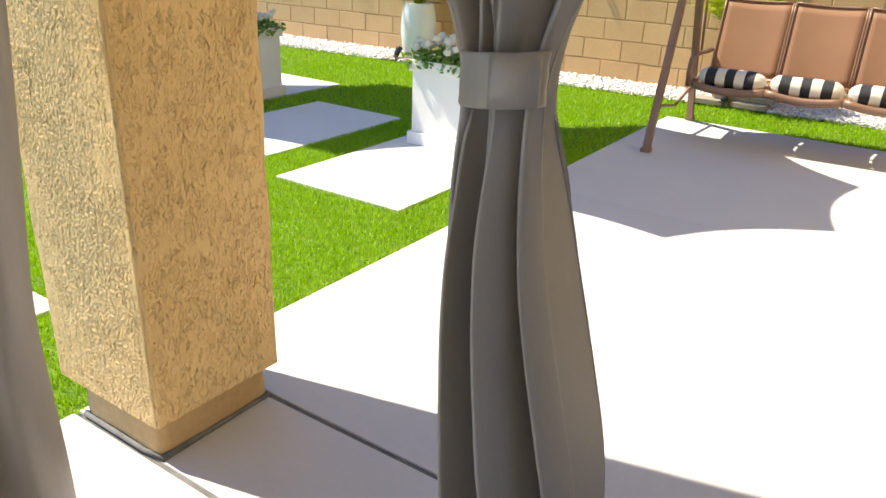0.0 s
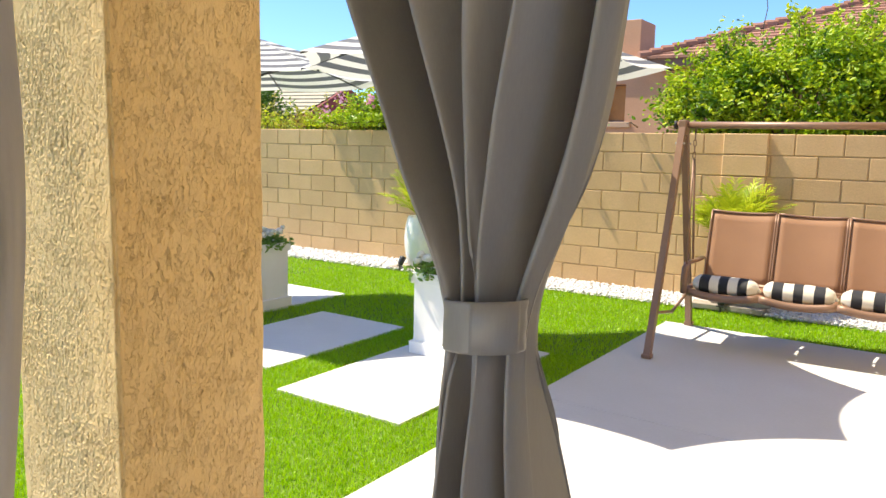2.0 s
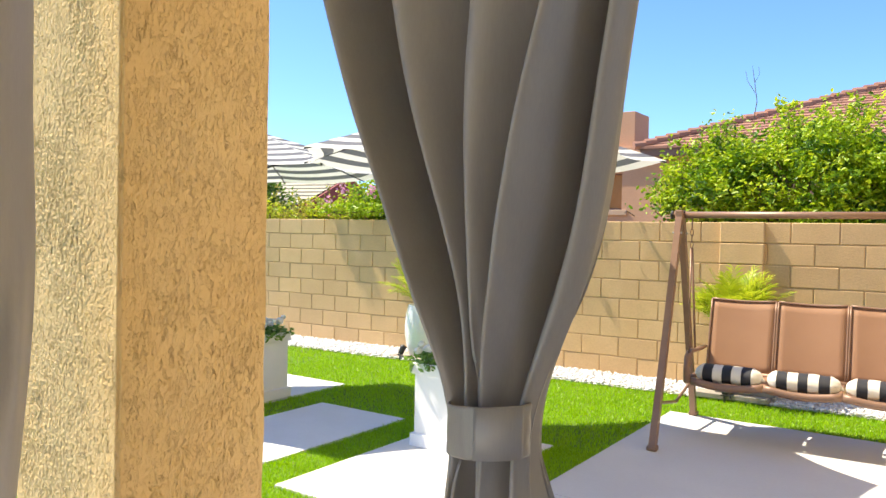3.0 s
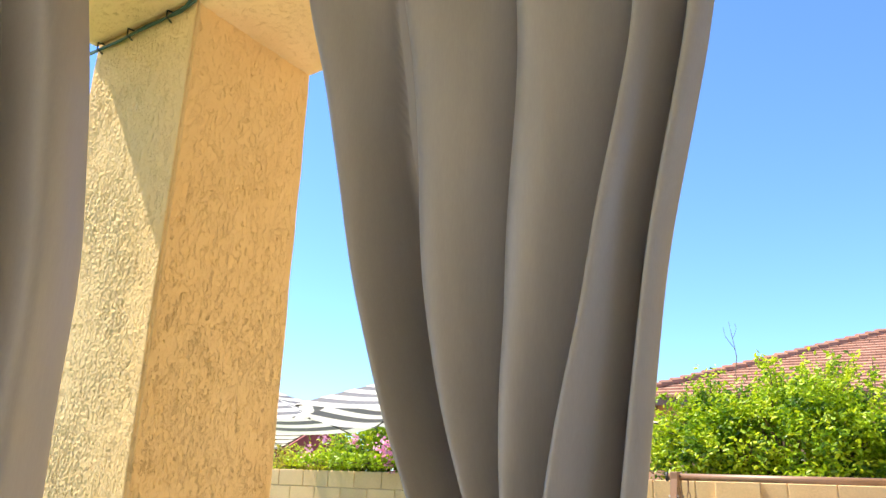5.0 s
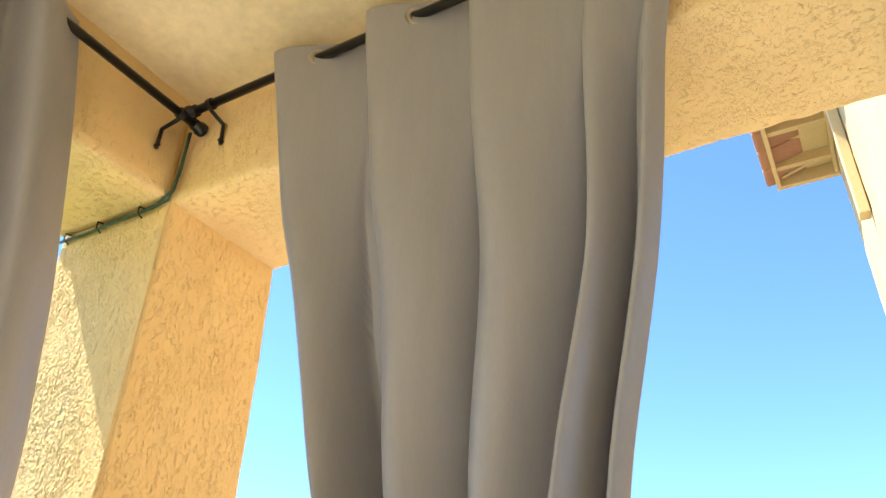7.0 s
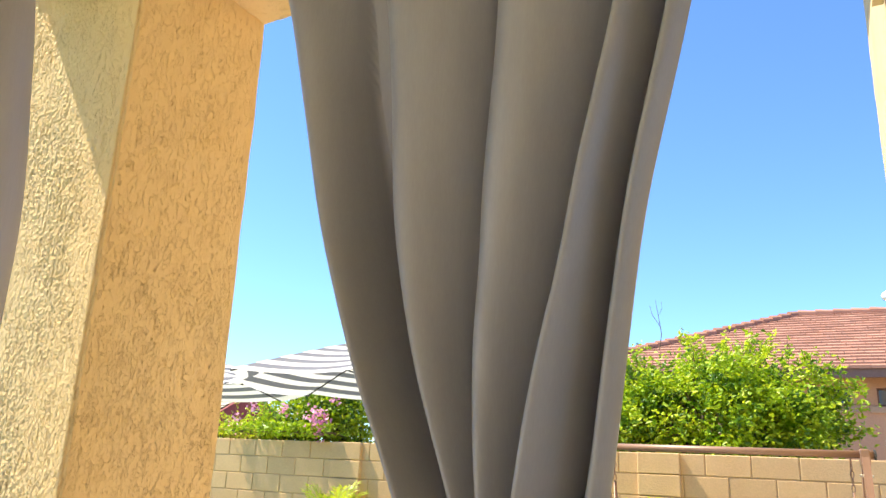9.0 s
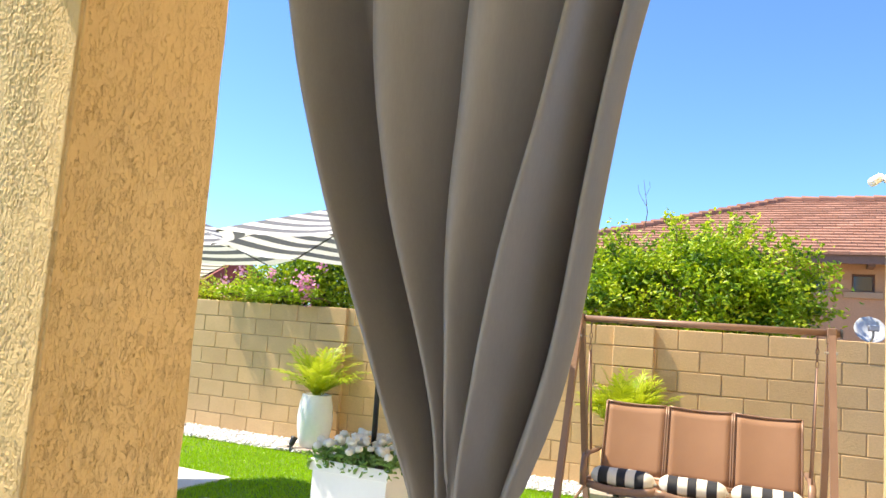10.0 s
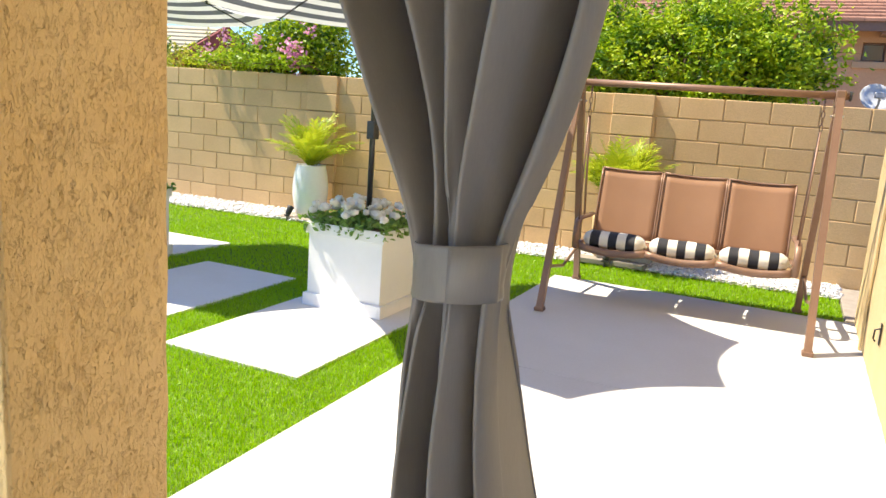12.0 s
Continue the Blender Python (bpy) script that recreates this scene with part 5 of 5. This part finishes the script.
dish = empty("satellite_dish", pose(0.68, 8.7, 1.74), "pale grey satellite dish just behind the wall", "satellite dish")
part("reflector", lathe([(0.01, 0.0), (0.06, 0.006), (0.11, 0.022), (0.15, 0.045), (0.154, 0.05), (0.15, 0.053), (0.11, 0.032), (0.06, 0.015), (0.01, 0.009)], 32), DISH, dish, at=pose(0, 0, 0, 62, 0, 12), smooth=True)
part("arm", tube([(0, -0.02, -0.16), (0.02, -0.28, -0.05), (0.02, -0.32, 0.02)], 0.012, 8), DISH, dish)
part("receiver", box((-0.03, -0.36, 0.0), (0.07, -0.29, 0.06), 0.01), DISH, dish)
part("mast", tube([(0, 0.03, 0.0), (0, 0.06, -0.4), (0, 0.06, -1.8)], 0.02, 10), STEEL, dish)

lh = empty("far_house", pose(-14.35, 14.0, 0, 0, 0, 8), "far house with a pale tiled gable and red boards", "house")
part("wall", box((-2.6, 0, -0.1), (0.75, 3.2, 2.2)), REDBOARD, lh)
for side in (-1, 1):
    for c in range(7):
        bm = bmesh.new()
        t0, t1 = c / 7, (c + 1.1) / 7
        y0, y1 = 1.6 + side * 1.9 * (1 - t0), 1.6 + side * 1.9 * (1 - min(1, t1))
        z0, z1 = 2.15 + 0.8 * t0, 2.15 + 0.8 * min(1, t1)
        vs = [bm.verts.new(p) for p in ((-2.9, y0, z0), (0.6, y0, z0), (0.6, y0, z0 + 0.05), (-2.9, y0, z0 + 0.05), (-2.9, y1, z1 + 0.01), (0.6, y1, z1 + 0.01))]
        bm.faces.new((vs[0], vs[1], vs[2], vs[3]))
        bm.faces.new((vs[3], vs[2], vs[5], vs[4]))
        part("tile_course", bm, ROOF_PALE, lh)
bm = bmesh.new()
vs = [bm.verts.new(p) for p in ((0.76, -0.1, 2.2), (0.76, 3.3, 2.2), (0.76, 1.6, 2.93))]
bm.faces.new(vs)
add_tube(bm, [(0.72, -0.35, 2.1), (0.72, 1.6, 2.98)], 0.05, 4)
add_tube(bm, [(0.72, 3.55, 2.1), (0.72, 1.6, 2.98)], 0.05, 4)
part("gable", bm, REDBOARD, lh, "dark red gable boards")
